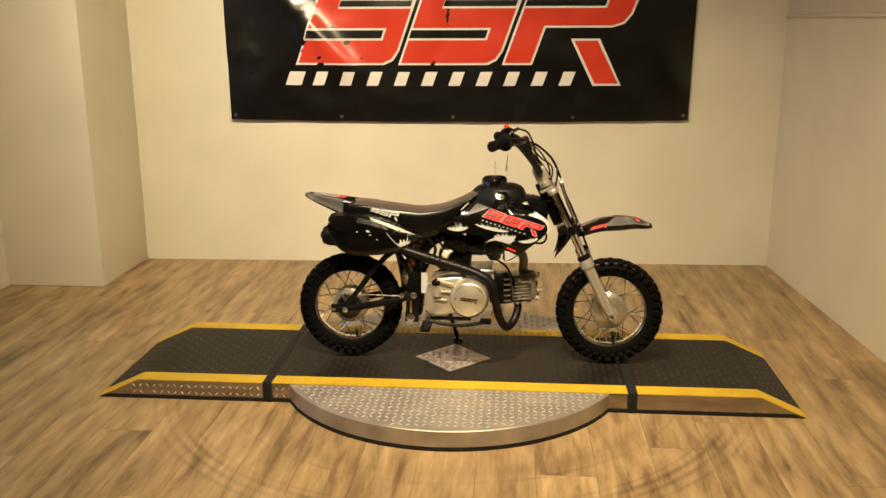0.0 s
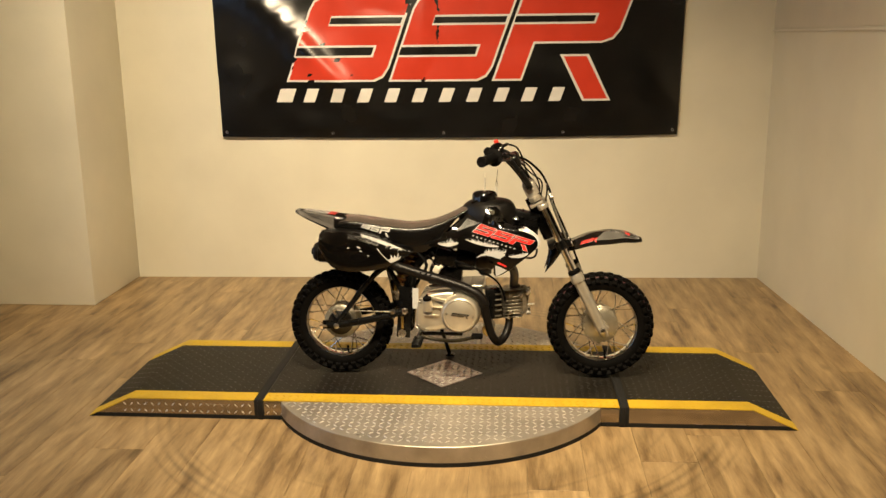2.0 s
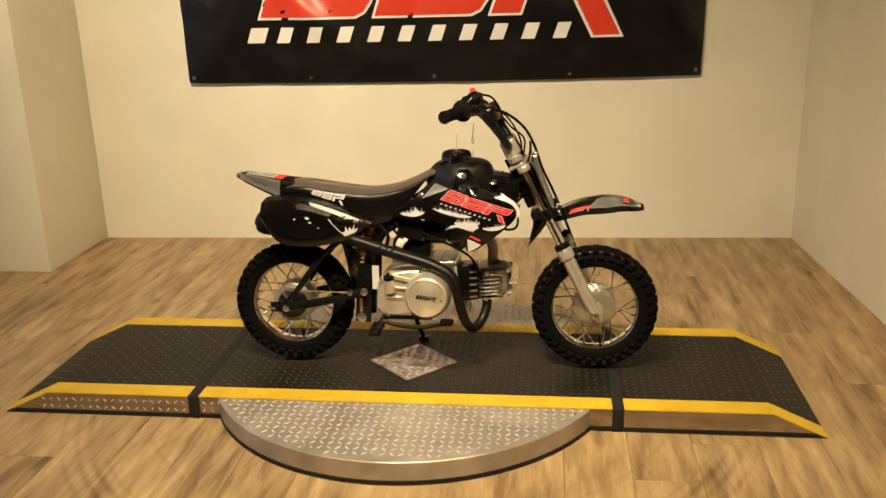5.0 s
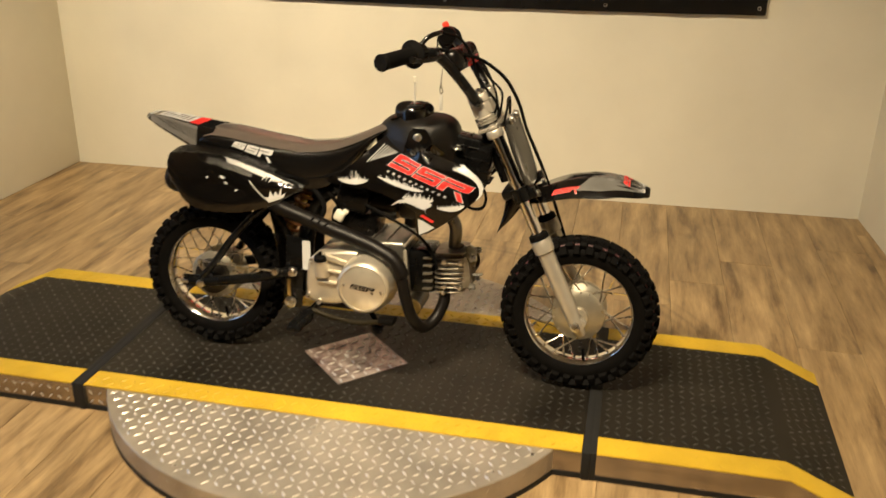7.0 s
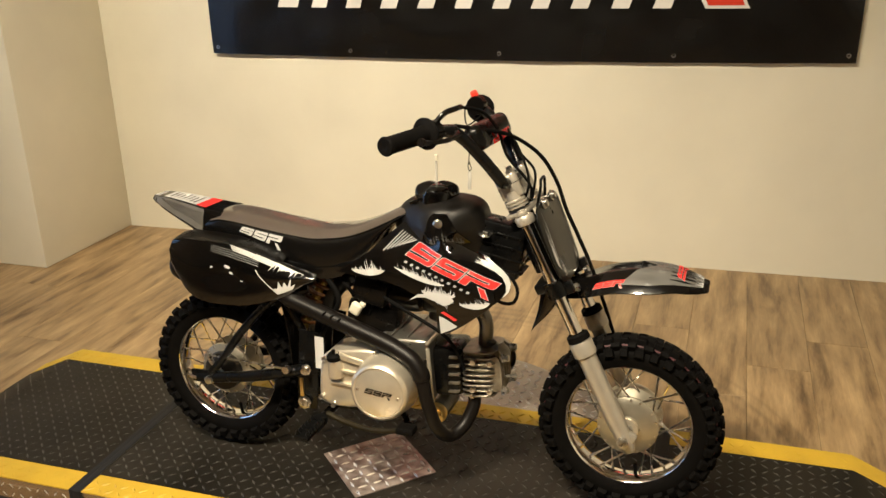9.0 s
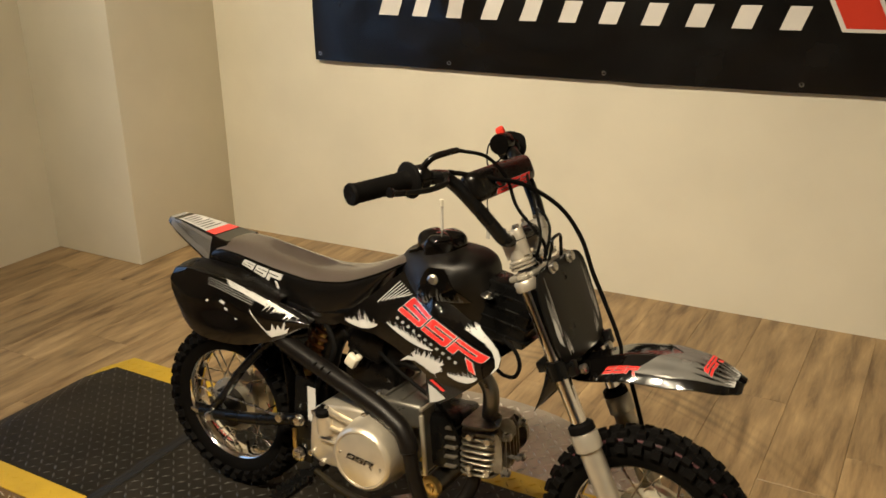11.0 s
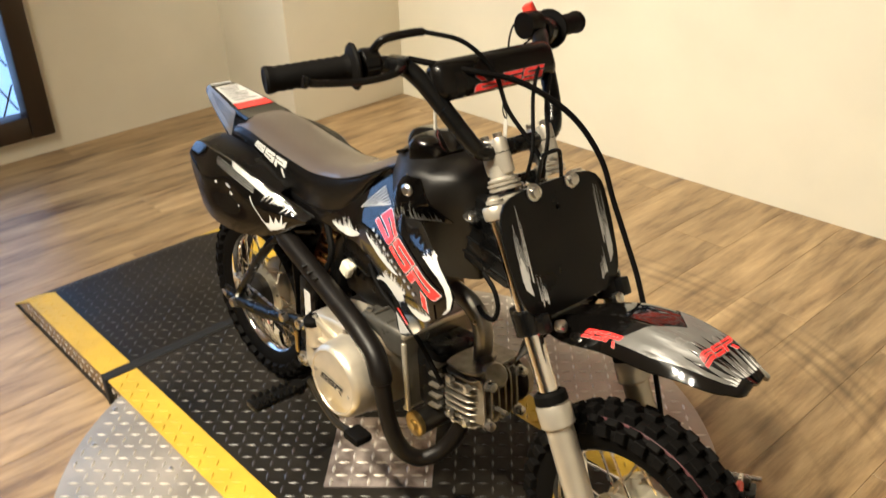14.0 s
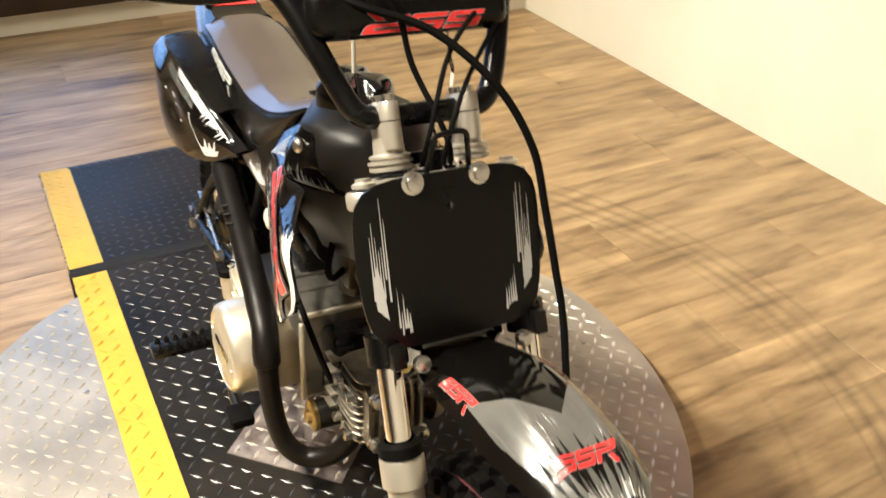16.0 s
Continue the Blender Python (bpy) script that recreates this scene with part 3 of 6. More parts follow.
part("foot_band", B((0, (Y0 + Y1) / 2, 0.007), (2 * JX - 0.012, Y1 - Y0, 0.014), None, 0.001), DULL_BLACK, tt, "black band along the foot")
part("rubber_joint", B((-JX + 0.002, (Y0 + Y1) / 2, 0.0368), (0.019, Y1 - Y0 + 0.010, 0.0742), None, 0.003), DULL_BLACK, tt)
part("rubber_joint", B((JX - 0.002, (Y0 + Y1) / 2, 0.0368), (0.019, Y1 - Y0 + 0.010, 0.0742), None, 0.003), DULL_BLACK, tt)
# added grey line that draws the highlight along each joint's edge
for sg in (-1, 1):
    part("edge_highlight", B((sg * (JX - 0.0105), (Y0 + Y1) / 2, H - 0.0008), (0.004, Y1 - Y0, 0.003)), CASED, tt)
mx = JX - 0.013
part("mat", B((0, (Y0 + Y1) / 2, H - 0.0015), (2 * mx, Y1 - Y0 - 2 * YS, 0.003)), MAT, tt, "black diamond-tread mat")
for yc in (Y0 + YS / 2, Y1 - YS / 2):
    part("yellow_stripe", B((0, yc, H - 0.0015), (2 * mx, YS, 0.003)), YELLOW, tt, "yellow painted edge stripe")
DIA = 0.142
in_dia = lambda x, y: abs(x) + abs(y) < DIA + 0.012
tagged(part("mat_treads", treads(bmesh.new(), -mx, mx, Y0 + YS + 0.012, Y1 - YS - 0.012, flat, lambda x, y: not in_dia(x, y), high=0.0014), MAT_WORN, tt, "raised black lozenges"), kind="stuff")
for ya, yb in ((Y0 + 0.01, Y0 + YS - 0.008), (Y1 - YS + 0.008, Y1 - 0.01)):
    tagged(part("stripe_treads", treads(bmesh.new(), -mx, mx, ya, yb, flat), YELLOW, tt, "raised yellow lozenges"), kind="stuff")
on_disc = lambda x, y: math.hypot(x, y - DC) < DR - 0.016 and (y < Y0 - 0.012 or y > Y1 + 0.012)
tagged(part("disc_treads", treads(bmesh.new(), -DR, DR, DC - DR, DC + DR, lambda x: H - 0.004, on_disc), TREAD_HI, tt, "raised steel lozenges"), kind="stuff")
inl = bmesh.new()
vs = [inl.verts.new((x, y, H + 0.0022)) for x, y in ((DIA, 0), (0, DIA), (-DIA, 0), (0, -DIA))]
top = inl.faces.new(vs)
r = bmesh.ops.extrude_face_region(inl, geom=[top])
for v in r["geom"]:
    if isinstance(v, bmesh.types.BMVert):
        v.co.z -= 0.0022
inlay = part("inlay_plate", inl, INLAY, tt, "square bare diamond-plate cover set cornerwise")
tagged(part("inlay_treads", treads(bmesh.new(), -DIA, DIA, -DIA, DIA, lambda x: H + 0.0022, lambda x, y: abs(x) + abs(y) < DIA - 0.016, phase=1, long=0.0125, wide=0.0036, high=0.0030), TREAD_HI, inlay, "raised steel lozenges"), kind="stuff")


for x0, x1, nm in ((-JX + 0.012, -0.535, "face_treads"),):
    bm = treads(bmesh.new(), x0, x1, 0.022, H - 0.012, lambda x: 0.0, long=0.0085, wide=0.0022, high=0.0014)
    for v in bm.verts:
        v.co = Vector((v.co.x, Y0 + 0.001 - v.co.z, v.co.y))
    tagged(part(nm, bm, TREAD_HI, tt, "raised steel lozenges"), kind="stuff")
bm = treads(bmesh.new(), -1.12, 1.12, 0.022, H - 0.012, lambda x: 0.0, long=0.0085, wide=0.0022, high=0.0011)
for v in bm.verts:
    a = -math.pi / 2 + v.co.x / DR
    v.co = Vector(((DR + v.co.z - 0.0003) * math.cos(a), DC + (DR + v.co.z - 0.0003) * math.sin(a), v.co.y))
bmesh.ops.delete(bm, geom=[v for v in bm.verts if v.co.y > Y0 + 0.002], context="VERTS")
tagged(part("skirt_treads", bm, TREAD, tt, "raised steel lozenges"), kind="stuff")


def screw(parent, p, r=0.0055):
    part("screw", Lt([(r, 0), (r * 0.95, 0.0012), (r * 0.45, 0.0018), (r * 0.35, 0.0008), (0, 0.0008)], p, (0, 0, 1), 12), ZINC, parent)


for x, y in ((-0.51, -0.318), (-0.255, -0.320), (0.0, -0.328), (0.255, -0.320), (0.51, -0.318), (-0.24, -0.535), (0.24, -0.535), (0, -0.58), (-0.43, -0.40), (0.43, -0.40), (0.0, 0.60), (0.24, 0.545), (-0.24, 0.545), (0.43, 0.42), (-0.43, 0.42), (-0.255, 0.375), (0.255, 0.375)):
    if math.hypot(x, y - DC) < DR - 0.012:
        screw(tt, (x, y, H - 0.004))
for x, y in ((-DIA + 0.018, 0), (DIA - 0.018, 0), (0, -DIA + 0.018), (0, DIA - 0.018)):
    screw(inlay, (x, y, H + 0.0022), 0.004)


def ramp(sgn, tip, crest):
    """A side ramp: level deck from the joint to the crest, then down to the tip."""
    j = JX + 0.012
    th = tagged(empty("ramp", pose(sgn * j, 0, 0)), "low steel ramp with black tread mat and yellow edges", "ramp", "turntable ramps")
    L0, L1 = crest - j, tip - j
    zf = lambda x: 0.072 if abs(x) < L0 else 0.072 - 0.070 * (abs(x) - L0) / (L1 - L0)
    prof = [(0, 0.0142), (0, H - 0.003), (L0, H - 0.003), (L1 - 0.034, 0.0155), (L1 - 0.03, 0.0142)]

    def side(y0, y1, pr):
        bm = bmesh.new()
        loft(bm, [[Vector((sgn * x, y, z)) for x, z in pr] for y in (y0, y1)])
        return bm

    part("body", side(Y0 + 0.001, Y1 - 0.001, prof), SKIRT, th)
    # fills the gap in black so that the joint reads as a dark line
    part("joint_strip", B((sgn * -0.001, (Y0 + Y1) / 2, (H + 0.0012) / 2), (0.019, Y1 - Y0 + 0.004, H + 0.0012), None, 0.0015), DULL_BLACK, th, "black strip filling the joint")
    part("foot_band", side(Y0 - 0.0005, Y1 + 0.0005, [(0, 0), (0, 0.014), (L1 - 0.032, 0.014), (L1 - 0.004, 0.0)]), DULL_BLACK, th, "black band along the foot")
    skin = lambda t0: [(0, H - 0.003 + t0), (0, H + t0), (L0, H + t0), (L1, 0.002 + t0), (L1, 0.0), (L1 - 0.03, 0.0122), (L0, H - 0.003)]
    part("mat", side(Y0 + YS, Y1 - YS, skin(0)), MAT, th, "black diamond-tread mat")
    for a, b in ((Y0, Y0 + YS), (Y1 - YS, Y1)):
        part("yellow_stripe", side(a, b, skin(0)), YELLOW, th, "yellow painted edge stripe")
    xs = sorted((sgn * 0.01, sgn * (L1 - 0.012)))
    ok = lambda x, y: abs(abs(x) - L0) > 0.008
    tagged(part("mat_treads", treads(bmesh.new(), *xs, Y0 + YS + 0.012, Y1 - YS - 0.012, zf, ok, high=0.0011), MAT_WORN, th, "raised black lozenges"), kind="stuff")
    for a, b in ((Y0 + 0.01, Y0 + YS - 0.008), (Y1 - YS + 0.008, Y1 - 0.01)):
        tagged(part("stripe_treads", treads(bmesh.new(), *xs, a, b, zf, ok, high=0.001), YELLOW, th, "raised yellow lozenges"), kind="stuff")
    if sgn < 0:
        # lozenges on the front face of this ramp
        bm = treads(bmesh.new(), 0.012, L0 + 0.02, 0.020, H - 0.012, lambda x: 0.0, long=0.0085, wide=0.0022, high=0.0014)
        for v in bm.verts:
            v.co = Vector((sgn * v.co.x, Y0 + 0.0005 - v.co.z, v.co.y))
        tagged(part("face_treads", bm, TREAD_HI, th, "raised steel lozenges"), kind="stuff")
    return th


ramp(-1, 1.250, 1.098)
ramp(1, 1.212, 1.058)

# red-handled floor latch beside the disc
latch = tagged(empty("floor_latch", pose(0.505, 0.442, 0, 0, 0, 28)), "small steel floor latch with a red plastic handle", "latch")
part("plate", B((0.0, 0.0, 0.003), (0.07, 0.085, 0.006), None, 0.002), STEELB, latch)
part("bracket", B((0.0, 0.028, 0.018), (0.05, 0.012, 0.026), None, 0.003), ZINC, latch)
part("pin", R((-0.035, 0.030, 0.028), (0.042, 0.030, 0.028), 0.005), ZINC, latch)
part("arm", R((0.006, 0.030, 0.030), (0.004, 0.0, 0.032), 0.005), ZINC, latch)
part("handle", T([(0.004, 0.004, 0.032), (0.002, -0.03, 0.034), (0.0, -0.065, 0.030)], lambda t: 0.007 + 0.003 * math.sin(t * 2.6), 12), RED_PLASTIC, latch, "red plastic grip")

# ---------- pit bike: x forward, y to its left, z up from the deck ----------
LEANB, YAWB = 3.9, -0.6
bike = tagged(empty("dirt_bike", pose(0, 0.010, H + 0.002) @ pose(0, 0, 0, 0, 0, YAWB) @ pose(0, 0, 0, -LEANB, 0, 0)), "small black mini dirt bike with red and white splash decals", "dirt bike")
FW, RW = Vector((0.572, 0, 0.1945)), Vector((-0.385, 0, 0.1945))
FORK_D = Vector((0.215, 0, -0.440)).normalized()


def fork_at(z, y=0.0):
    k = (z - FW.z) / FORK_D.z
    return FW + FORK_D * k + Vector((0, y, 0))


KNOBS = {}


def wheel(name, c, rear):
    Y = Vector((0, 1, 0))
    hub_prof = [(0, -0.050), (0.012, -0.050), (0.022, -0.040), (0.026, -0.034), (0.054, -0.030), (0.064, -0.024), (0.064, -0.018), (0.050, -0.012), (0.046, 0.010), (0.056, 0.016), (0.067, 0.022), (0.067, 0.038), (0.040, 0.042), (0.018, 0.050), (0, 0.050)]
    w = part(name, Lt(hub_prof, c, Y, 40), HUBM, bike, "spoked wheel with a cast drum hub")
    # tyre carcass
    prof = []
    for k in range(13):
        a = math.pi * (k / 12)
        prof.append((0.146 + 0.039 * math.sin(a) ** 0.8, -0.034 * math.cos(a) * (1 + 0.12 * math.sin(a))))
    prof = [(0.132, -0.026)] + prof + [(0.132, 0.026)]
    part("tyre", Lt(prof, c, Y, 64, True), RUBBER, w, "knobbly black rubber tyre")
    # knobs in rows round the tyre
    n = 34
    rows = ((-0.031, 0.181, 0.021, 0.011, 0.015, 38), (-0.011, 0.1892, 0.019, 0.015, 0.012, 8), (0.011, 0.1892, 0.019, 0.015, 0.012, -8), (0.031, 0.181, 0.021, 0.011, 0.015, -38), (-0.0375, 0.1692, 0.019, 0.017, 0.010, 74), (0.0375, 0.1692, 0.019, 0.017, 0.010, -74))
    for row, (off, rad, sx, sy, sz, tilt) in enumerate(rows):
        for k in range(n):
            key = (row, k % 2)
            if key not in KNOBS:
                bm = bmesh.new()
                sx2 = sx * (1.0 if k % 2 else 0.85)
                lo = [(-sx2 / 2, -sy / 2), (sx2 / 2, -sy / 2), (sx2 / 2, sy / 2), (-sx2 / 2, sy / 2)]
                a0 = [bm.verts.new((x * 1.12, y * 1.15, -sz * 0.7)) for x, y in lo]
                a1 = [bm.verts.new((x * 0.96, y * 0.94, sz * 0.25)) for x, y in lo]
                a2 = [bm.verts.new((x * 0.82, y * 0.80, sz * 0.36)) for x, y in lo]
                bm.faces.new(a2)
                for r0, r1 in ((a0, a1), (a1, a2)):
                    for q in range(4):
                        p = (q + 1) % 4
                        bm.faces.new((r0[q], r0[p], r1[p], r1[q]))
                KNOBS[key] = finish(bm, "tread_knob", RUBBER, 20)
            a = 2 * math.pi * (k + (0.5 if row in (1, 3, 4) else 0)) / n
            ob = new("tread_knob", KNOBS[key])
            ob.parent = w
            ob.matrix_local = Matrix.Translation(c) @ Matrix.Rotation(-a, 4, "Y") @ Matrix.Translation((0, off, rad)) @ Matrix.Rotation(radians(tilt), 4, "X")
    if not rear:
        part("paint_line", Lt([(0.1762, -0.0232), (0.1802, -0.0222), (0.1812, -0.0212), (0.1810, -0.0205)], c, Y, 64), LINEM, w, "thin faded red line on the tread")
    rim = [(0.1285, -0.022), (0.134, -0.027), (0.138, -0.029), (0.138, -0.026), (0.1315, -0.020), (0.1285, -0.010), (0.1275, 0), (0.1285, 0.010), (0.1315, 0.020), (0.138, 0.026), (0.138, 0.029), (0.134, 0.027), (0.1285, 0.022), (0.1255, 0.010), (0.1245, 0), (0.1255, -0.010)]
    part("rim", Lt(rim, c, Y, 72, True), CHROME, w, "chromed steel rim")
    # spokes
    for k in range(28):
        side = -1 if k % 2 else 1
        a0 = 2 * math.pi * k / 28
        a1 = a0 + (0.50 if (k // 2) % 2 else -0.50)
        r0 = 0.060
        p0 = c + Vector((r0 * math.cos(a1), side * 0.021 - (0.0 if side > 0 else 0.001), r0 * math.sin(a1)))
        p1 = c + Vector((0.1262 * math.cos(a0), side * 0.004, 0.1262 * math.sin(a0)))
        bm = R(p0, p1, 0.0020, 6)
        rod(bm, p1 + (p0 - p1).normalized() * 0.013, p1, 0.0030, 6)
        part("spoke", bm, CHROME, w)
        if side < 0:
            part("rivet", Lt([(0.0035, 0), (0.003, 0.0025), (0, 0.003)], c + Vector((0.059 * math.cos(a1), -0.0255, 0.059 * math.sin(a1))), (0, -1, 0), 8), ZINC, w)
    part("valve", R(c + Vector((0.02, 0.0, -0.124)), c + Vector((0.018, -0.004, -0.098)), 0.004, 8), RUBBER, w)
    return w


front = wheel("front_wheel", FW, False)
rear = wheel("rear_wheel", RW, True)
# front axle and drum details
part("axle", R(FW + Vector((0, -0.112, 0)), FW + Vector((0, 0.112, 0)), 0.007, 12), ZINC, front)
part("axle_nut", Lt([(0.012, 0), (0.012, 0.010), (0.008, 0.012), (0, 0.012)], FW + Vector((0, -0.100, 0)), (0, -1, 0), 6), ZINC, front)
part("dust_cover", Lt([(0.024, 0), (0.024, 0.010), (0.014, 0.012), (0.012, 0.004), (0, 0.004)], FW + Vector((0, -0.036, 0)), (0, -1, 0), 24), CAST, front)
part("bearing_seal", Lt([(0.013, 0), (0.013, 0.002), (0, 0.002)], FW + Vector((0, -0.047, 0)), (0, -1, 0), 20), RUBBER, front)
part("spacer", R(FW + Vector((0, -0.050, 0)), FW + Vector((0, -0.078, 0)), 0.010, 14), STEELB, front)
part("brake_plate", Lt([(0.066, 0.0), (0.064, 0.012), (0.03, 0.018), (0, 0.018)], FW + Vector((0, 0.040, 0)), (0, 1, 0), 36), CAST, front, "cast drum brake plate")

# fork legs
for s in (-1, 1):
    y = s * 0.083
    low = fork_at(0.182, y)
    top = fork_at(0.400, y)
    bm = lathe(bmesh.new(), [(0, -0.016), (0.012, -0.016), (0.0165, -0.004), (0.0175, 0.03), (0.0195, 0.07), (0.0195, 0.205), (0.024, 0.208), (0.024, 0.236), (0.021, 0.241), (0, 0.241)], low, top - low, 24)
    box(bm, FW + Vector((0.004, y, 0.002)), (0.036, 0.020, 0.034), pose(0, 0, 0, 0, 26, 0), 0.006)
    leg = part("fork_leg", bm, FORKM, bike, "satin silver lower fork leg")
    part("dust_seal", Lt([(0.0235, 0), (0.0225, 0.012), (0.016, 0.016)], top + (top - low).normalized() * -0.002 + Vector((0, 0, 0)), top - low, 20), RUBBER, leg)
    part("pinch_bolt", Lt([(0.007, 0), (0.007, 0.007), (0, 0.008)], fork_at(0.19, y) + Vector((0, -0.012, 0)), (0, -1, 0), 6), ZINC, leg)
    part("fork_tube", R(fork_at(0.40, y), fork_at(0.645, y), 0.0135, 20), CHROME, bike, "chromed upper fork tube")
    part("fork_cap", Lt([(0.0120, 0), (0.0120, 0.004), (0.008, 0.006), (0.008, 0.009), (0, 0.009)], fork_at(0.648, y), -FORK_D, 20), FORKM, bike, "silver fork top cap")



def bodyrot(deg):
    return Matrix.Rotation(radians(deg), 4, "Y")


RAKE = bodyrot(-26.0)
# upper and lower clamps
bm = B(fork_at(0.640) + Vector((-0.020, 0, 0)), (0.050, 0.120, 0.011), RAKE, 0.004)
for s in (-1, 1):
    lathe(bm, [(0.0135, -0.012), (0.0180, -0.012), (0.0195, -0.009), (0.0195, 0.003), (0.0175, 0.006), (0.0135, 0.006)], fork_at(0.640, s * 0.083), -FORK_D, 24)
part("upper_clamp", bm, FORKM, bike, "silver cast fork clamp")
bm = B(fork_at(0.500) + Vector((-0.018, 0, 0)), (0.060, 0.150, 0.022), RAKE, 0.005)
for s in (-1, 1):
    lathe(bm, [(0.0135, -0.016), (0.0215, -0.016), (0.0215, 0.016), (0.0135, 0.016)], fork_at(0.500, s * 0.083), -FORK_D, 20)
    box(bm, fork_at(0.50, s * 0.083) + Vector((0.022, 0, 0.006)), (0.024, 0.016, 0.026), RAKE, 0.003)
part("lower_clamp", bm, STEELB, bike, "black steel fork clamp")
for s in (-1, 1):
    part("clamp_bolt", Lt([(0.009, 0), (0.009, 0.008), (0.005, 0.010), (0, 0.010)], fork_at(0.494, s * 0.060) + Vector((0.030, 0, 0.004)), (0.85, 0, 0.5), 10), ZINC, bike)
    part("stem_nut", Lt([(0.012, 0), (0.012, 0.006), (0.008, 0.010), (0, 0.010)], fork_at(0.648, s * 0.018) + Vector((-0.012, 0, 0.0)), -FORK_D, 14), CHROME, bike)

# handlebar risers: stacked washers, a turned post and a split clamp with two bolts
AX = -FORK_D
CR = Vector((AX.z, 0, -AX.x))
for s in (-1, 1):
    base = Vector((0.331, s * 0.045, 0.656))
    post = [(0.0185, -0.004), (0.0225, -0.003), (0.0225, 0.001), (0.0190, 0.0015), (0.0190, 0.003), (0.0235, 0.0035), (0.0235, 0.0065), (0.0195, 0.007), (0.0195, 0.009), (0.0215, 0.0095), (0.0215, 0.012), (0.0165, 0.014), (0.0155, 0.030), (0, 0.030)]
    bm = Lt(post, base, AX, 28)
    box(bm, base + AX * 0.034, (0.034, 0.022, 0.026), RAKE, 0.006, 3)
    for d in (-0.0135, 0.0135):
        lathe(bm, [(0, 0), (0.0098, 0.0), (0.0105, 0.004), (0.0105, 0.0275), (0, 0.0275)], base + AX * 0.018 + CR * d, AX, 18)
    ri = part("riser", bm, FORKM, bike, "cast silver handlebar riser")
    cap_bm = B(base + AX * 0.0565, (0.032, 0.021, 0.018), RAKE, 0.006, 3)
    for d in (-0.0135, 0.0135):
        lathe(cap_bm, [(0, 0), (0.0105, 0.0), (0.0105, 0.016), (0.0092, 0.019), (0, 0.019)], base + AX * 0.0468 + CR * d, AX, 18)
    part("riser_cap", cap_bm, FORKM, ri)
    for d in (-0.0135, 0.0135):
        q = base + AX * 0.0655 + CR * d
        part("cap_bolt", Lt([(0.0064, 0), (0.0064, 0.007), (0.0035, 0.0075), (0.003, 0.004), (0, 0.004)], q, AX, 12), ZINC, ri)
BARC = Vector((0.3085, 0, 0.701))
bx, bz = BARC.x, BARC.z
bz, bx = bz + 0.009, bx - 0.0085
right = [(bx + 0.0085, 0, bz - 0.009), (bx + 0.0085, -0.050, bz - 0.009), (bx + 0.005, -0.074, bz - 0.002), (bx - 0.008, -0.088, bz + 0.020), (bx - 0.032, -0.103, bz + 0.053), (bx - 0.062, -0.119, bz + 0.088), (bx - 0.084, -0.136, bz + 0.103), (bx - 0.113, -0.185, bz + 0.105), (bx - 0.145, -0.275, bz + 0.098)]
left = [(x, -y, z) for x, y, z in right]
bar = part("handlebar", T(list(reversed(left)) + right[1:], 0.0120, 14, 7), STEELB, bike, "black steel handlebar")
part("cross_bar", R((bx - 0.047, -0.116, bz + 0.073), (bx - 0.047, 0.116, bz + 0.073), 0.007, 10), STEELB, bar)
PADC = Vector((bx - 0.040, 0, bz + 0.078))
bm = B(PADC + Vector((-0.004, 0, 0.006)), (0.040, 0.224, 0.054), bodyrot(-25), 0.017, 4)
pad = part("bar_pad", bm, SATIN, bar, "padded black crossbar cover with a red mark")
padf = lambda off: (lambda u, v, d=0: PADC + bodyrot(-25).to_3x3() @ Vector((-0.0012 + 0.0202 + off, -u, v)))
put_mark(lambda u, v: (-0.080 + 0.150 * u, -0.001 - 0.017 * v), padf, 0.0006, DEC_RED, DEC_GREY, SATIN, pad, 0.03)


def along(s, a, b):
    """Two points on the straight end of the bar on side s, at those widths."""
    e0, e1 = Vector(right[7]), Vector(right[8])
    f = lambda w: e0 + (e1 - e0) * ((w - 0.185) / (0.275 - 0.185))
    p, q = f(a), f(b)
    return Vector((p.x, p.y if s < 0 else -p.y, p.z)), Vector((q.x, q.y if s < 0 else -q.y, q.z))


for s in (-1, 1):
    p, q = along(s, 0.184, 0.290)
    d = q - p
    prof = [(0, 0), (0.030, 0.0), (0.031, 0.003), (0.029, 0.006), (0.018, 0.010)]
    for k in range(9):
        h = 0.014 + k * 0.0105
        prof += [(0.0168, h), (0.0155, h + 0.005)]
    prof += [(0.0175, 0.112), (0.0185, 0.116), (0.0165, 0.120), (0.006, 0.120), (0, 0.116)]
    part("grip", Lt(prof, p, d, 24), RUBBER, bar, "black ribbed rubber grip with a flange")
    hp, hq = along(s, 0.154, 0.182)
    part("switch_housing", Lt([(0, 0), (0.016, 0), (0.021, 0.004), (0.022, 0.022), (0.018, 0.027), (0, 0.027)], hp, hq - hp, 18), SATIN, bar)
    # brake lever with its perch
    if s > 0:
        continue
    pp, _ = along(s, 0.138, 0.2)
    part("lever_perch", B(pp + Vector((0.012, 0, -0.003)), (0.034, 0.030, 0.020), pose(0, 0, 0, 0, 0, -s * 25), 0.005), STEELB, bar)
    lv = [pp + Vector((0.026, s * 0.002, -0.004)), pp + Vector((0.040, s * 0.030, -0.006)), pp + Vector((0.032, s * 0.070, -0.010)), pp + Vector((0.014, s * 0.120, -0.008)), pp + Vector((0.006, s * 0.142, -0.004))]
    part("brake_lever", T(lv, lambda t: 0.0062 - 0.0015 * math.sin(t * 3.1) + (0.0022 if t > 0.93 else 0), 10), SATIN, bar, "black brake lever with a ball end")
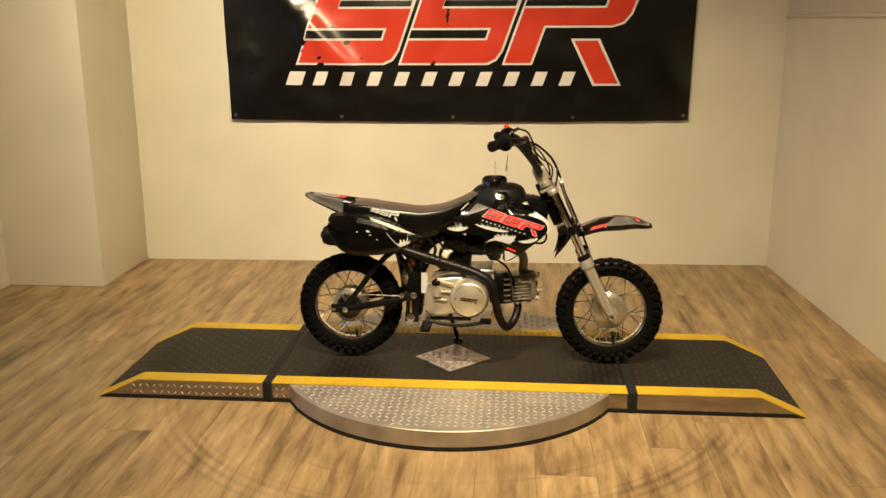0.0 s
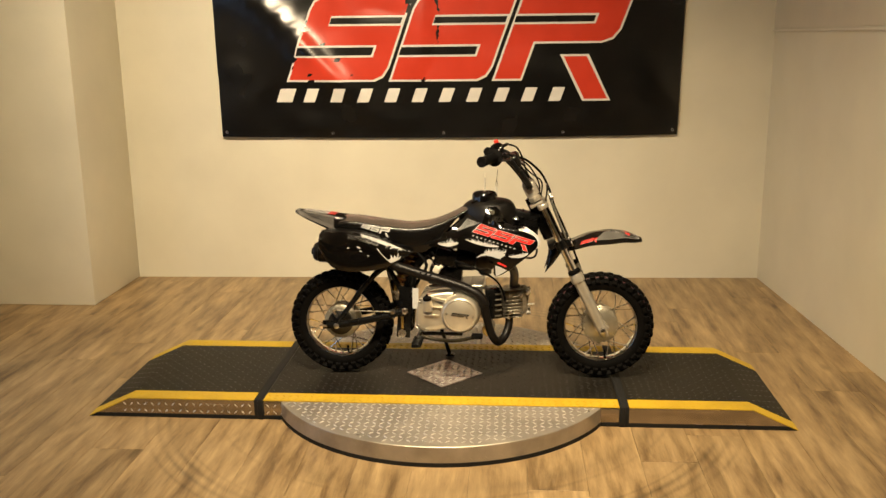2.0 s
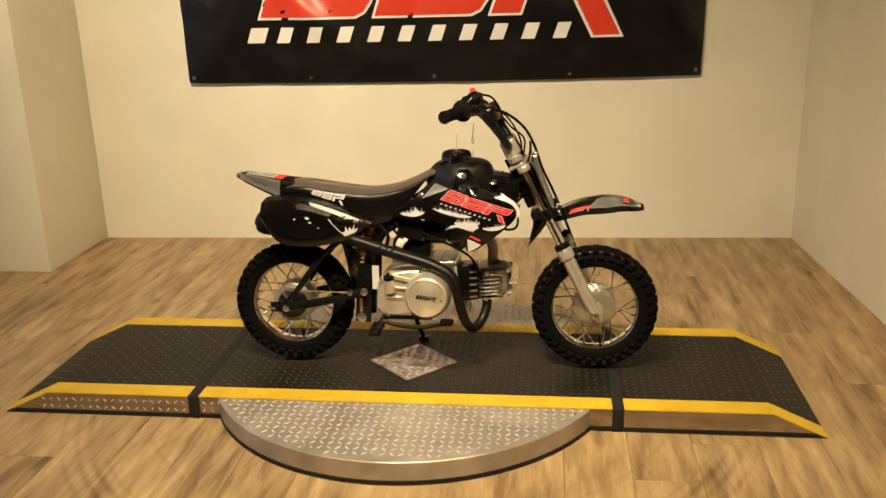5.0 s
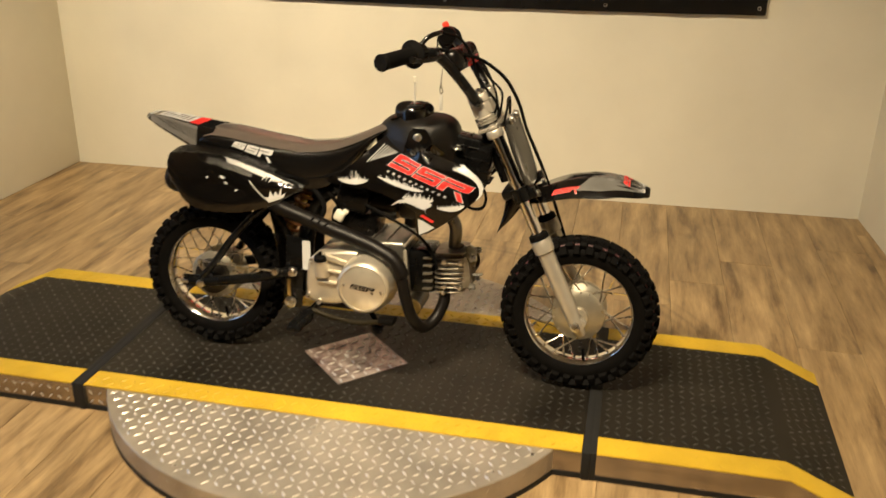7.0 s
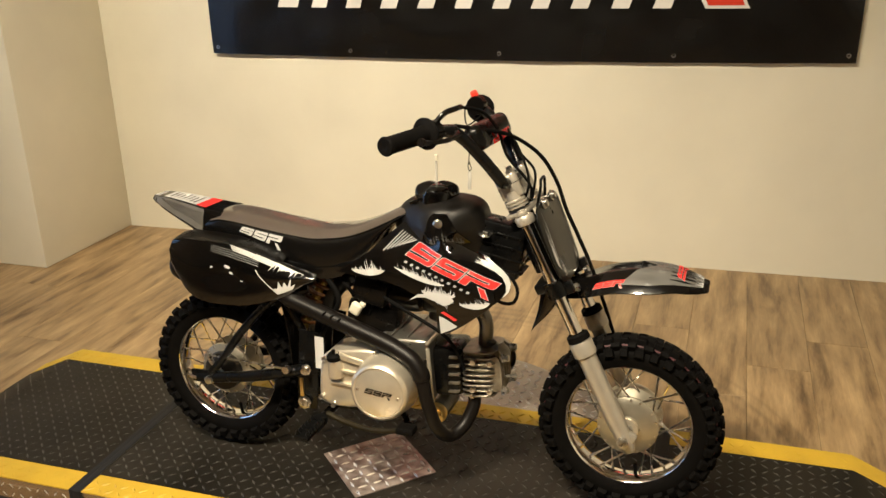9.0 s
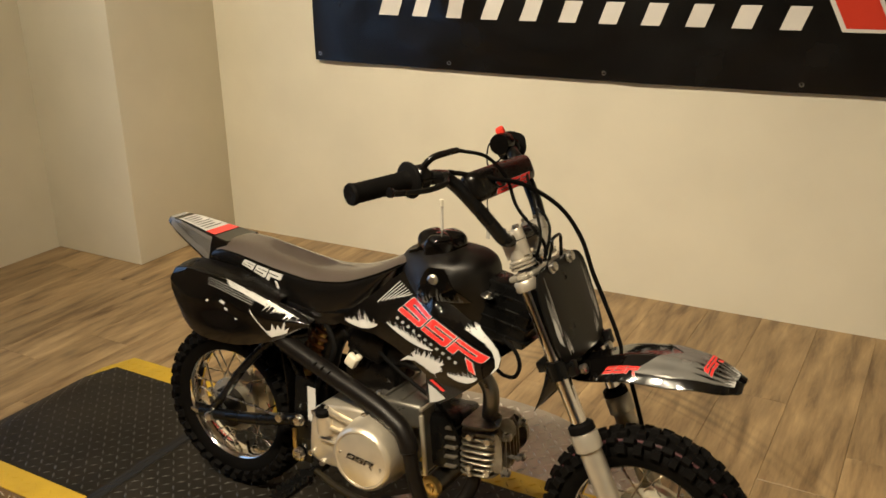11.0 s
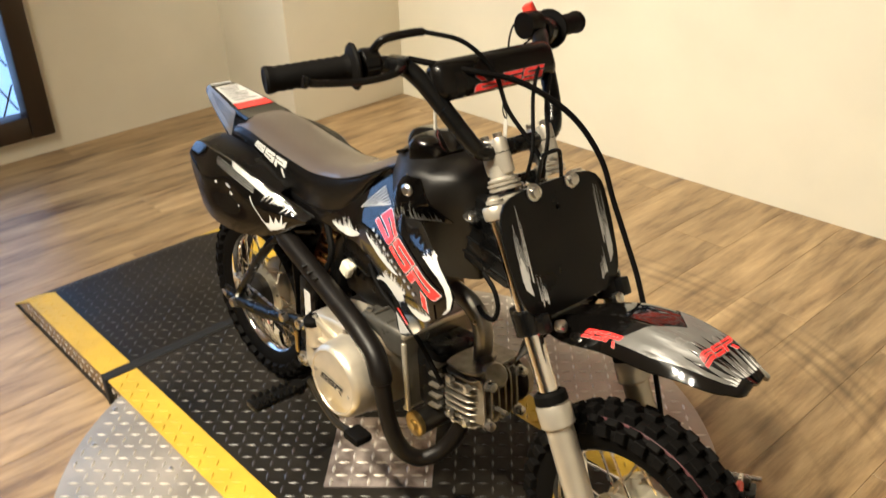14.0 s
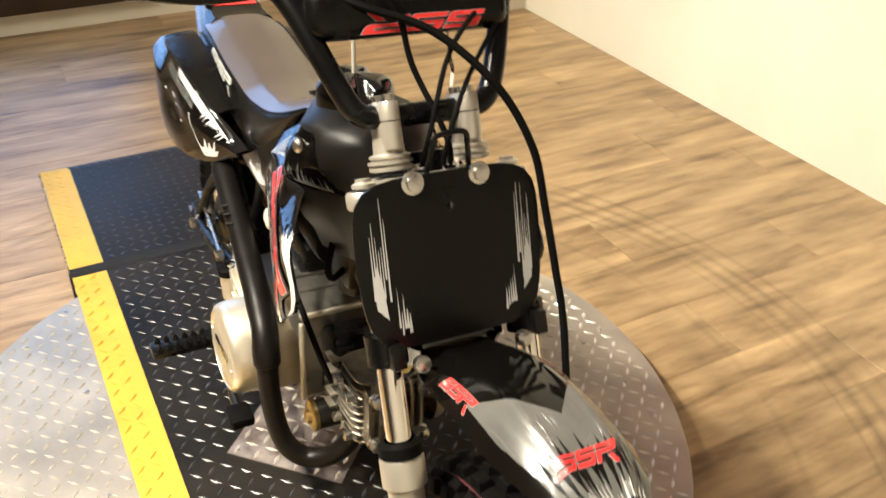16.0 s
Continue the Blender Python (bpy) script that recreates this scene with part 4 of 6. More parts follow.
# throttle cable guide, stop switch and lanyard
tp, _ = along(-1, 0.166, 0.2)
part("cable_guide", T([tp + Vector((0.006, 0, 0.018)), tp + Vector((0.020, 0.008, 0.034)), tp + Vector((0.034, 0.034, 0.040)), tp + Vector((0.036, 0.060, 0.040))], 0.0055, 10), SATIN, bar)
sp_, _ = along(1, 0.138, 0.2)
part("stop_switch", Lt([(0, -0.014), (0.020, -0.014), (0.022, 0), (0.020, 0.014), (0, 0.014)], sp_ + Vector((-0.012, 0, 0.010)), (0, 1, 0), 20), SATIN, bar)
part("stop_button", B(sp_ + Vector((-0.018, 0.004, 0.030)), (0.016, 0.018, 0.022), pose(0, 0, 0, 12, -25, 20), 0.004), RED_PLASTIC, bar, "red stop-switch cap")
part("lanyard", T([sp_ + Vector((-0.018, 0.004, 0.022)), sp_ + Vector((-0.034, -0.014, 0.006)), sp_ + Vector((-0.026, -0.028, -0.03)), sp_ + Vector((0.0, -0.02, -0.012)), sp_ + Vector((0.004, -0.004, 0.0))], 0.0016, 6), RUBBER, bar)

part("tag_wire", T([(0.192, 0.084, 0.752), (0.190, 0.086, 0.728), (0.188, 0.092, 0.712), (0.192, 0.096, 0.696), (0.187, 0.098, 0.690), (0.185, 0.094, 0.702), (0.188, 0.091, 0.714)], 0.0011, 6), STEELB, bar, "thin wire clip")
part("clear_tag", B((0.188, 0.098, 0.668), (0.008, 0.0012, 0.040), None, 0.0004), CLEAR, bar, "pale plastic tag")

# cables
cab = lambda name, pts, r=0.0032: part(name, T(pts, r, 8, 10), RUBBER, bike, "thin black control cable")
pr, _ = along(-1, 0.138, 0.2)
cab("brake_cable", [pr + Vector((0.020, 0.012, 0.004)), (0.276, -0.060, 0.806), (0.308, 0.004, 0.786), (0.352, 0.056, 0.742), (0.382, 0.090, 0.682), (0.403, 0.103, 0.618), (0.430, 0.108, 0.560), (0.457, 0.112, 0.50), (0.497, 0.108, 0.40), (0.540, 0.098, 0.28), (0.560, 0.078, 0.235)], 0.0042)
cab("throttle_cable", [tp + Vector((0.036, 0.060, 0.040)), (0.262, -0.062, 0.842), (0.284, -0.026, 0.800), (0.300, -0.012, 0.748), (0.345, 0.012, 0.68), (0.325, 0.020, 0.62), (0.26, 0.03, 0.56)])
cab("switch_wire", [sp_ + Vector((0.01, -0.01, -0.01)), (0.262, 0.085, 0.800), (0.312, 0.022, 0.765), (0.345, -0.010, 0.70), (0.33, -0.012, 0.64)], 0.0028)
cab("clutch_wire", [sp_ + Vector((0.012, 0.0, -0.02)), (0.270, 0.10, 0.782), (0.312, 0.050, 0.745), (0.352, 0.012, 0.715), (0.35, 0.004, 0.66)], 0.0028)
part("cable_loop", T([(0.366, -0.024, 0.650), (0.372, -0.022, 0.690), (0.371, -0.018, 0.704), (0.371, 0.012, 0.706), (0.372, 0.018, 0.690), (0.372, 0.022, 0.665)], 0.0030, 8), STEELB, bike, "bent black wire guide over the plate")

# number plate
PT, PB = Vector((0.382, -0.008, 0.671)), Vector((0.446, -0.008, 0.512))
pu = (PT - PB).normalized()
pn = Vector((pu.z, 0, -pu.x))
PC = (PT + PB) / 2
PHH, PWW = (PT - PB).length / 2, 0.1045


def plate_f(off):
    def f(u, v, d=0.0):
        bend = 0.005 * (abs(u) / PWW) ** 4 + 0.010 * max(0, abs(v) / PHH - 0.75)
        return PC + pu * v + Vector((0, -u, 0)) + pn * (off - bend - d)

    return f


outer, inner = [], []
for k in range(48):
    a = 2 * math.pi * k / 48
    c, s = math.cos(a), math.sin(a)
    e = 5.0
    rr = (abs(c) ** e + abs(s) ** e) ** (-1 / e)
    taper = 1 - 0.06 * (s * rr < 0) * abs(s * rr)
    outer.append((PWW * c * rr * taper, PHH * s * rr))
    inner.append((0.0045 * c, 0.050 + 0.0045 * s))
bm = bmesh.new()
f0 = plate_f(0.0)
mids = [[(o[0] * t + i[0] * (1 - t), o[1] * t + i[1] * (1 - t)) for o, i in zip(outer, inner)] for t in (1.0, 0.97, 0.86, 0.7, 0.45, 0.2, 0.0)]
top_r = [[bm.verts.new(f0(u, v)) for u, v in ring] for ring in mids]
low_r = [[bm.verts.new(f0(u, v, 0.003)) for u, v in ring] for ring in mids]
for rings in (top_r, low_r):
    for a, b in zip(rings, rings[1:]):
        for k in range(48):
            l = (k + 1) % 48
            bm.faces.new((a[k], a[l], b[l], b[k]))
for a, b in ((top_r[0], low_r[0]), (top_r[-1], low_r[-1])):
    for k in range(48):
        l = (k + 1) % 48
        bm.faces.new((a[k], a[l], b[l], b[k]))
plate = part("number_plate", bm, PLATEM, bike, "glossy black front plate with white streaks at its sides")
for s in (-1, 1):
    q = plate_f(0.001)(s * 0.037 + 0.002, PHH - 0.007)
    part("plate_bolt", Lt([(0.012, 0), (0.012, 0.002), (0.008, 0.003), (0.008, 0.009), (0.004, 0.010), (0, 0.010)], q, pn, 14), ZINC, plate)
rn = random.Random(5)
streaks = []
for s in (-1, 1):
    for k in range(7):
        u = s * (0.074 + 0.0026 * k)
        v0 = -0.040 + rn.uniform(0, 0.03)
        v1 = v0 + rn.uniform(0.045, 0.085)
        wdt = rn.uniform(0.0006, 0.0013)
        streaks.append([(u - wdt, v0), (u + wdt, v0), (u + 0.0002, v1), (u - 0.0002, v1)])
    for k in range(5):
        u = s * (0.056 + 0.0028 * k)
        v0 = -0.070 + rn.uniform(0, 0.008)
        wdt = rn.uniform(0.0009, 0.0018)
        streaks.append([(u - wdt, v0), (u + wdt, v0), (u + 0.0003, v0 + rn.uniform(0.02, 0.05)), (u - 0.0003, v0 + 0.02)])
    streaks.append([(s * 0.078, -0.052), (s * 0.089, -0.040), (s * 0.090, -0.012), (s * 0.085, 0.004), (s * 0.080, -0.022)])
pieces("white_streak", streaks, plate_f(0.0010), DEC_WHITE, plate)

# front fender
FT = [(0.405, 0.486), (0.432, 0.494), (0.465, 0.511), (0.525, 0.537), (0.590, 0.547), (0.640, 0.543), (0.680, 0.530), (0.712, 0.514)]
FWD = [(0.405, 0.042), (0.45, 0.057), (0.50, 0.066), (0.56, 0.067), (0.60, 0.067), (0.64, 0.063), (0.68, 0.053), (0.697, 0.0455), (0.704, 0.041), (0.7085, 0.035), (0.711, 0.027), (0.712, 0.016)]
FDR = [(0.405, 0.012), (0.46, 0.032), (0.53, 0.040), (0.60, 0.045), (0.63, 0.036), (0.69, 0.020), (0.712, 0.006)]


def fend_f(off):
    def f(u, v, d=0.0):
        # u along, v across in -1..1
        zt, hw, dr = smooth_at(FT, u), smooth_at(FWD, u), smooth_at(FDR, u)
        a = abs(v)
        z = zt - dr * a**2.4 - 0.004 * (1 - a)
        crown = 0.006 * math.exp(-((a - 0.45) / 0.12) ** 2)
        n = Vector((0, (0.6 * v), 1)).normalized()
        return Vector((u, hw * v, z + crown * 0.6)) + n * (off - d)

    return f


def grid_sheet(f, us, vs, thick):
    bm = bmesh.new()
    a = [[bm.verts.new(f(u, v)) for v in vs] for u in us]
    b = [[bm.verts.new(f(u, v, thick)) for v in vs] for u in us]
    for g in (a, b):
        for i in range(len(us) - 1):
            for j in range(len(vs) - 1):
                bm.faces.new((g[i][j], g[i + 1][j], g[i + 1][j + 1], g[i][j + 1]))
    for i in range(len(us) - 1):
        for j in (0, len(vs) - 1):
            bm.faces.new((a[i][j], a[i + 1][j], b[i + 1][j], b[i][j]))
    for j in range(len(vs) - 1):
        for i in (0, len(us) - 1):
            bm.faces.new((a[i][j], a[i][j + 1], b[i][j + 1], b[i][j]))
    return bm


ulist = [0.405 + 0.293 * k / 34 for k in range(35)] + [0.702, 0.705, 0.708, 0.710, 0.711, 0.712]
vlist = [-1 + 2 * k / 20 for k in range(21)]
fend = part("front_fender", grid_sheet(fend_f(0), ulist, vlist, 0.003), GLOSS, bike, "glossy black front fender with grey and red decals")
part("grey_panel", panel_group([[(0.540, -0.84), (0.60, -0.85), (0.66, -0.80), (0.699, -0.74), (0.699, 0.74), (0.66, 0.80), (0.60, 0.85), (0.540, 0.84), (0.575, 0.45), (0.610, 0.0), (0.575, -0.45)]], fend_f(0.0008), 0.03), GREYDEC, fend, "grey metallic decal")
sts = []
for k in range(15):
    v = -0.90 + 1.80 * k / 14 + rn.uniform(-0.03, 0.03)
    v *= 0.82
    a, b, w = 0.684 + rn.uniform(-0.010, 0.008), 0.7005, rn.uniform(0.015, 0.045)
    sts.append([(a, v), (b, v - w), (b, v + w)])
pieces("white_flare", sts, fend_f(0.0014), DEC_WHITE, fend)
dark = []
for k in range(12):
    v = -0.70 + 1.40 * k / 11 + rn.uniform(-0.05, 0.05)
    w = rn.uniform(0.03, 0.07)
    dark.append([(0.664, v - w), (0.664, v + w), (0.640 + rn.uniform(-0.018, 0.010), v)])
    dark.append([(0.664, v - w), (0.690 + rn.uniform(-0.008, 0.010), v), (0.664, v + w)])
pieces("black_brush", dark, fend_f(0.0018), DEC_BLACK, fend, 0.03)
for s in (-1, 1):
    put_mark(lambda u, v: (0.489 + 0.066 * u, s * (0.88 - 0.16 * v)), fend_f, 0.0013, DEC_RED, DEC_GREY, DEC_BLACK, fend)
put_mark(lambda u, v: (0.666 - 0.016 * v, -0.66 + 1.18 * u), fend_f, 0.0022, DEC_RED, DEC_GREY, DEC_BLACK, fend)


# rear fang of the front fender
bm = B((0.412, 0, 0.484), (0.042, 0.092, 0.020), bodyrot(-20), 0.006)
for s in (-1, 1):
    prong = []
    for k in range(9):
        t = k / 8
        c = Vector((0.410, s * 0.040, 0.490)).lerp(Vector((0.367, s * 0.048, 0.392)), t)
        fx, fy = 0.027 * (1 - t) ** 0.85 + 0.0012, 0.017 * (1 - t) + 0.0010
        c.x += 0.006 * math.sin(math.pi * t)
        prong.append([c + Vector((fx * math.cos(a), fy * math.sin(a) * (0.5 + 0.5 * abs(math.cos(a / 2))), 0.004 * math.cos(a))) for a in [2 * math.pi * q / 12 for q in range(12)]])
    loft(bm, prong)
part("fender_tail", bm, GLOSS, bike, "two-pointed black rear piece of the fender")

# ---------- frame ----------
part("head_tube", R(fork_at(0.66) + Vector((-0.030, 0, 0)), fork_at(0.515) + Vector((-0.030, 0, 0)), 0.024, 20), STEELB, bike)
bm = B((0.285, 0, 0.555), (0.110, 0.062, 0.115), bodyrot(10), 0.008)
part("frame_gusset", bm, STEELB, bike, "black pressed steel frame spine")
for k in range(4):
    part("gusset_rib", B((0.285, 0, 0.515 + 0.025 * k), (0.112, 0.068, 0.004), bodyrot(10), 0.001), STEELB, bike)
part("spine", T([(0.30, 0, 0.60), (0.20, 0, 0.545), (0.05, 0, 0.495), (-0.08, 0, 0.44), (-0.125, 0, 0.36), (-0.14, 0, 0.24), (-0.14, 0, 0.16)], 0.022, 14), STEELB, bike)
for s in (-1, 1):
    part("seat_rail", T([(0.02, s * 0.050, 0.515), (-0.12, s * 0.055, 0.490), (-0.26, s * 0.058, 0.505), (-0.40, s * 0.050, 0.545)], 0.010, 10), STEELB, bike)
    part("sub_strut", T([(-0.145, s * 0.05, 0.30), (-0.185, s * 0.058, 0.38), (-0.26, s * 0.058, 0.495)], 0.009, 10), STEELB, bike)
    part("pivot_plate", B((-0.140, s * 0.072, 0.245), (0.050, 0.006, 0.190), bodyrot(4), 0.002), STEELB, bike)
    bm = T([(-0.14, s * 0.082, 0.250), (-0.25, s * 0.086, 0.222), (-0.36, s * 0.082, 0.200), (-0.425, s * 0.080, 0.193)], 0.013, 12)
    sweep(bm, [(-0.392, s * 0.082, 0.205), (-0.350, s * 0.082, 0.255), (-0.295, s * 0.075, 0.330), (-0.225, s * 0.060, 0.400), (-0.150, s * 0.035, 0.425)], 0.0095, 10)
    box(bm, (-0.410, s * 0.082, 0.196), (0.066, 0.010, 0.032), None, 0.004)
    sw = part("swing_arm", bm, STEELB, bike, "black tubular swing arm")
    part("axle_nut", Lt([(0.013, 0), (0.013, 0.003), (0.010, 0.004), (0.010, 0.014), (0.006, 0.016), (0, 0.016)], (-0.390, s * 0.086, 0.1945), (0, s, 0), 8), ZINC, sw)
    part("chain_adjuster", B((-0.432, s * 0.086, 0.192), (0.040, 0.005, 0.008), bodyrot(8), 0.001), ZINC, sw)
    part("pivot_bolt", Lt([(0.013, 0), (0.013, 0.003), (0.009, 0.004), (0.009, 0.012), (0, 0.013)], (-0.138, s * 0.088, 0.252), (0, s, 0), 8), ZINC, bike)
    part("frame_bolt", Lt([(0.016, 0), (0.016, 0.004), (0.011, 0.005), (0.011, 0.011), (0.005, 0.012), (0, 0.009)], (-0.150, s * 0.078, 0.166), (0, s, 0), 8), ZINC, bike)
part("axle", R((-0.385, -0.09, 0.1945), (-0.385, 0.09, 0.1945), 0.007, 10), ZINC, rear)
part("brake_rod", R((-0.176, -0.100, 0.252), (-0.405, -0.078, 0.250), 0.0026, 8), ZINC, bike, "thin zinc brake rod")
part("rod_nut", Lt([(0.009, 0), (0.009, 0.012), (0, 0.013)], (-0.180, -0.096, 0.252), (0, -1, 0), 8), ZINC, bike)
part("brake_arm", T([(-0.405, -0.070, 0.250), (-0.395, -0.066, 0.225), (-0.375, -0.062, 0.20)], 0.006, 8), ZINC, rear)
part("brake_plate", Lt([(0.048, 0), (0.046, 0.014), (0.028, 0.022), (0, 0.022)], RW + Vector((0, -0.030, 0)), (0, -1, 0), 36), CASED, rear, "dark cast drum brake plate")
# shock absorber
sa, sb = Vector((-0.105, 0.0, 0.470)), Vector((-0.190, 0.0, 0.315))
sh = part("shock_absorber", R(sa, sb, 0.014, 14), GOLD, bike, "gold shock absorber with an orange coil spring")
coil = []
for k in range(91):
    t = k / 90
    a = t * 2 * math.pi * 7
    ax = (sb - sa)
    e1 = Vector((0, 1, 0))
    e2 = ax.normalized().cross(e1)
    coil.append(sa + ax * (0.08 + 0.8 * t) + 0.026 * (math.cos(a) * e1 + math.sin(a) * e2))
part("spring", T(coil, 0.0045, 6, 1), ORANGE, sh)
# inner mudguard ahead of the rear wheel
part("mud_flap", sheet([(-0.075, 0.0), (0.075, 0.0), (0.06, 0.27), (-0.06, 0.27)], lambda u, v, d=0: Vector((-0.178 - 0.06 * (v / 0.27) ** 2 - d, u, 0.22 + v)), 0.003, 0.04), SATIN, bike)

# ---------- tail, seat ----------
TT = [(-0.545, 0.612), (-0.50, 0.610), (-0.43, 0.600), (-0.36, 0.590)]
TW = [(-0.545, 0.026), (-0.535, 0.036), (-0.48, 0.046), (-0.42, 0.058), (-0.36, 0.068)]
TD = [(-0.545, 0.004), (-0.52, 0.022), (-0.47, 0.038), (-0.42, 0.050), (-0.36, 0.078)]


def tail_f(off):
    def f(u, v, d=0.0):
        zt, hw, dr = smooth_at(TT, u), smooth_at(TW, u), smooth_at(TD, u)
        a = abs(v)
        y = hw * (a if a < 0.8 else 0.8 + (a - 0.8) * 1.0) * (1 if v > 0 else -1)
        z = zt - (dr * max(0, (a - 0.72) / 0.28) ** 1.2)
        n = Vector((0, 0.9 * v * (a > 0.75), 1)).normalized()
        return Vector((u, y, z)) + n * (off - d)

    return f


tl = part("rear_fender", grid_sheet(tail_f(0), [-0.545 + 0.192 * k / 20 for k in range(21)], [-1 + k / 12 for k in range(25)], 0.003), GLOSS, bike, "black rear fender with pinstripes and a warning label")
for s in (-1, 1):
    part("grey_side", grid_sheet(tail_f(0.0006), [-0.541 + 0.143 * k / 12 for k in range(13)], sorted(s * (0.74 + 0.24 * k / 6) for k in range(7)), 0.0004), TAILGREY, tl, "silver-grey decal")
part("tail_rim", grid_sheet(tail_f(0.0008), [-0.544, -0.541, -0.537, -0.531], [-0.7 + 1.4 * k / 10 for k in range(11)], 0.0006), DEC_GREY, tl)
part("label_white", grid_sheet(tail_f(0.0012), [-0.515 + 0.09 * k / 8 for k in range(9)], [-0.62 + 1.24 * k / 8 for k in range(9)], 0.0004), DEC_WHITE, tl, "white warning label")
part("label_red", grid_sheet(tail_f(0.0012), [-0.4245 + 0.026 * k / 4 for k in range(5)], [-0.62 + 1.24 * k / 8 for k in range(9)], 0.0004), DEC_RED, tl, "red band of the label")
part("label_lines", panel_group([[(x, -0.5), (x + 0.004, -0.5), (x + 0.004, 0.45 - 0.1 * (k % 3)), (x, 0.45 - 0.1 * (k % 3))] for k, x in enumerate([-0.505 + 0.011 * j for j in range(7)])], tail_f(0.0018), 0.05), GREYDEC, tl)
for s in (-1, 1):
    part("pinstripes", panel_group([[(-0.530 + 0.006 * k, s * (0.80 + 0.014 * k)), (-0.37, s * (0.79 + 0.017 * k)), (-0.37, s * (0.7935 + 0.017 * k)), (-0.530 + 0.006 * k, s * (0.8035 + 0.014 * k))] for k in range(8)], tail_f(0.0012), 0.03), DEC_BLACK, tl)

ST = [(-0.39, 0.576), (-0.375, 0.592), (-0.32, 0.592), (-0.22, 0.577), (-0.12, 0.566), (-0.04, 0.577), (0.020, 0.600), (0.076, 0.629), (0.112, 0.650)]
SB = [(-0.39, 0.552), (-0.30, 0.535), (-0.205, 0.482), (-0.12, 0.460), (-0.06, 0.466), (-0.005, 0.518), (0.05, 0.590), (0.112, 0.630)]
SW = [(-0.39, 0.062), (-0.36, 0.068), (-0.25, 0.072), (-0.10, 0.070), (0.0, 0.064), (0.07, 0.054), (0.112, 0.040)]


def seat_sec(u):
    """Half-section points from the lower right edge over the top to the lower left edge."""
    zt, zb, w = smooth_at(ST, u), smooth_at(SB, u), smooth_at(SW, u)
    pts = []
    n = 18
    for k in range(n + 1):
        t = -1 + 2 * k / n
        a = abs(t)
        if a > 0.45:
            q = (a - 0.45) / 0.55
            y = w * (0.90 + 0.10 * math.sin(q * math.pi / 2))
            z = zt - 0.018 - (zt - 0.018 - zb) * q
            y -= 0.010 * q * q
        else:
            q = a / 0.45
            y = w * 0.90 * q
            z = zt - 0.018 * q**3.5
        y = y * (1 if t > 0 else -1)
        pts.append(Vector((u, y, z)))
    return pts


us = [-0.39 + 0.502 * k / 44 for k in range(45)]
bm = loft(bmesh.new(), [seat_sec(u) for u in us])
seat = part("seat", bm, VINYL, bike, "black vinyl seat with a grained satin top", 50)
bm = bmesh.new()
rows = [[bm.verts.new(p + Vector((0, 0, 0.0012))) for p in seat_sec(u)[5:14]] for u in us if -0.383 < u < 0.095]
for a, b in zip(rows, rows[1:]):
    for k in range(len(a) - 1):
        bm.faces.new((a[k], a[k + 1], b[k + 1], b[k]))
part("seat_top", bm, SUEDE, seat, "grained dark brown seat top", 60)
for s in (-1, 1):
    seam = []
    for u in us[1:-3]:
        p = seat_sec(u)[13 if s > 0 else 5]
        seam.append(p + Vector((0, s * 0.0008, 0.0012)))
    part("seam", T(seam[::2], 0.0014, 6, 3), VINYL, seat)


def seat_side(s, off):
    def f(u, v, d=0.0):
        zt, zb, w = smooth_at(ST, u), smooth_at(SB, u), smooth_at(SW, u)
        z = zt - 0.018 - v * (zt - 0.018 - zb)
        return Vector((u, s * (w * (0.90 + 0.10 * math.sin(v * math.pi / 2)) - 0.010 * v * v + off), z))

    return f


for s in (-1, 1):
    put_mark(lambda u, v: (-0.300 + 0.116 * u, 0.40 - 0.36 * v), lambda off: seat_side(s, off), 0.0010, DEC_WHITE, None, VINYL, seat, 0.02, "white_mark")

# ---------- side panels (guards) and silencer ----------
GT = [(-0.440, 0.536), (-0.425, 0.545), (-0.36, 0.544), (-0.30, 0.540), (-0.25, 0.530), (-0.187, 0.506), (-0.140, 0.486), (-0.108, 0.470)]
GB = [(-0.440, 0.500), (-0.432, 0.470), (-0.415, 0.438), (-0.385, 0.414), (-0.34, 0.405), (-0.25, 0.406), (-0.20, 0.418), (-0.165, 0.430), (-0.135, 0.450), (-0.108, 0.465)]
GY = [(-0.440, 0.128), (-0.425, 0.134), (-0.36, 0.141), (-0.28, 0.138), (-0.20, 0.119), (-0.15, 0.102), (-0.108, 0.084)]


def guard_f(s, off):
    def f(u, v, d=0.0):
        zt, zb, w = smooth_at(GT, u), smooth_at(GB, u), smooth_at(GY, u)
        z = zb + (zt - zb) * v
        crease = 0.006 * math.exp(-((v - 0.62) / 0.10) ** 2)
        return Vector((u, s * (w - 0.017 * max(0, (v - 0.50) / 0.50) ** 1.8 - 0.003 * max(0, 1 - v / 0.2) ** 1.5 - 0.010 * math.exp(-(((u + 0.30) / 0.05) ** 2 + ((v - 0.55) / 0.22) ** 2)) + 0.3 * crease + off - d), z))

    return f


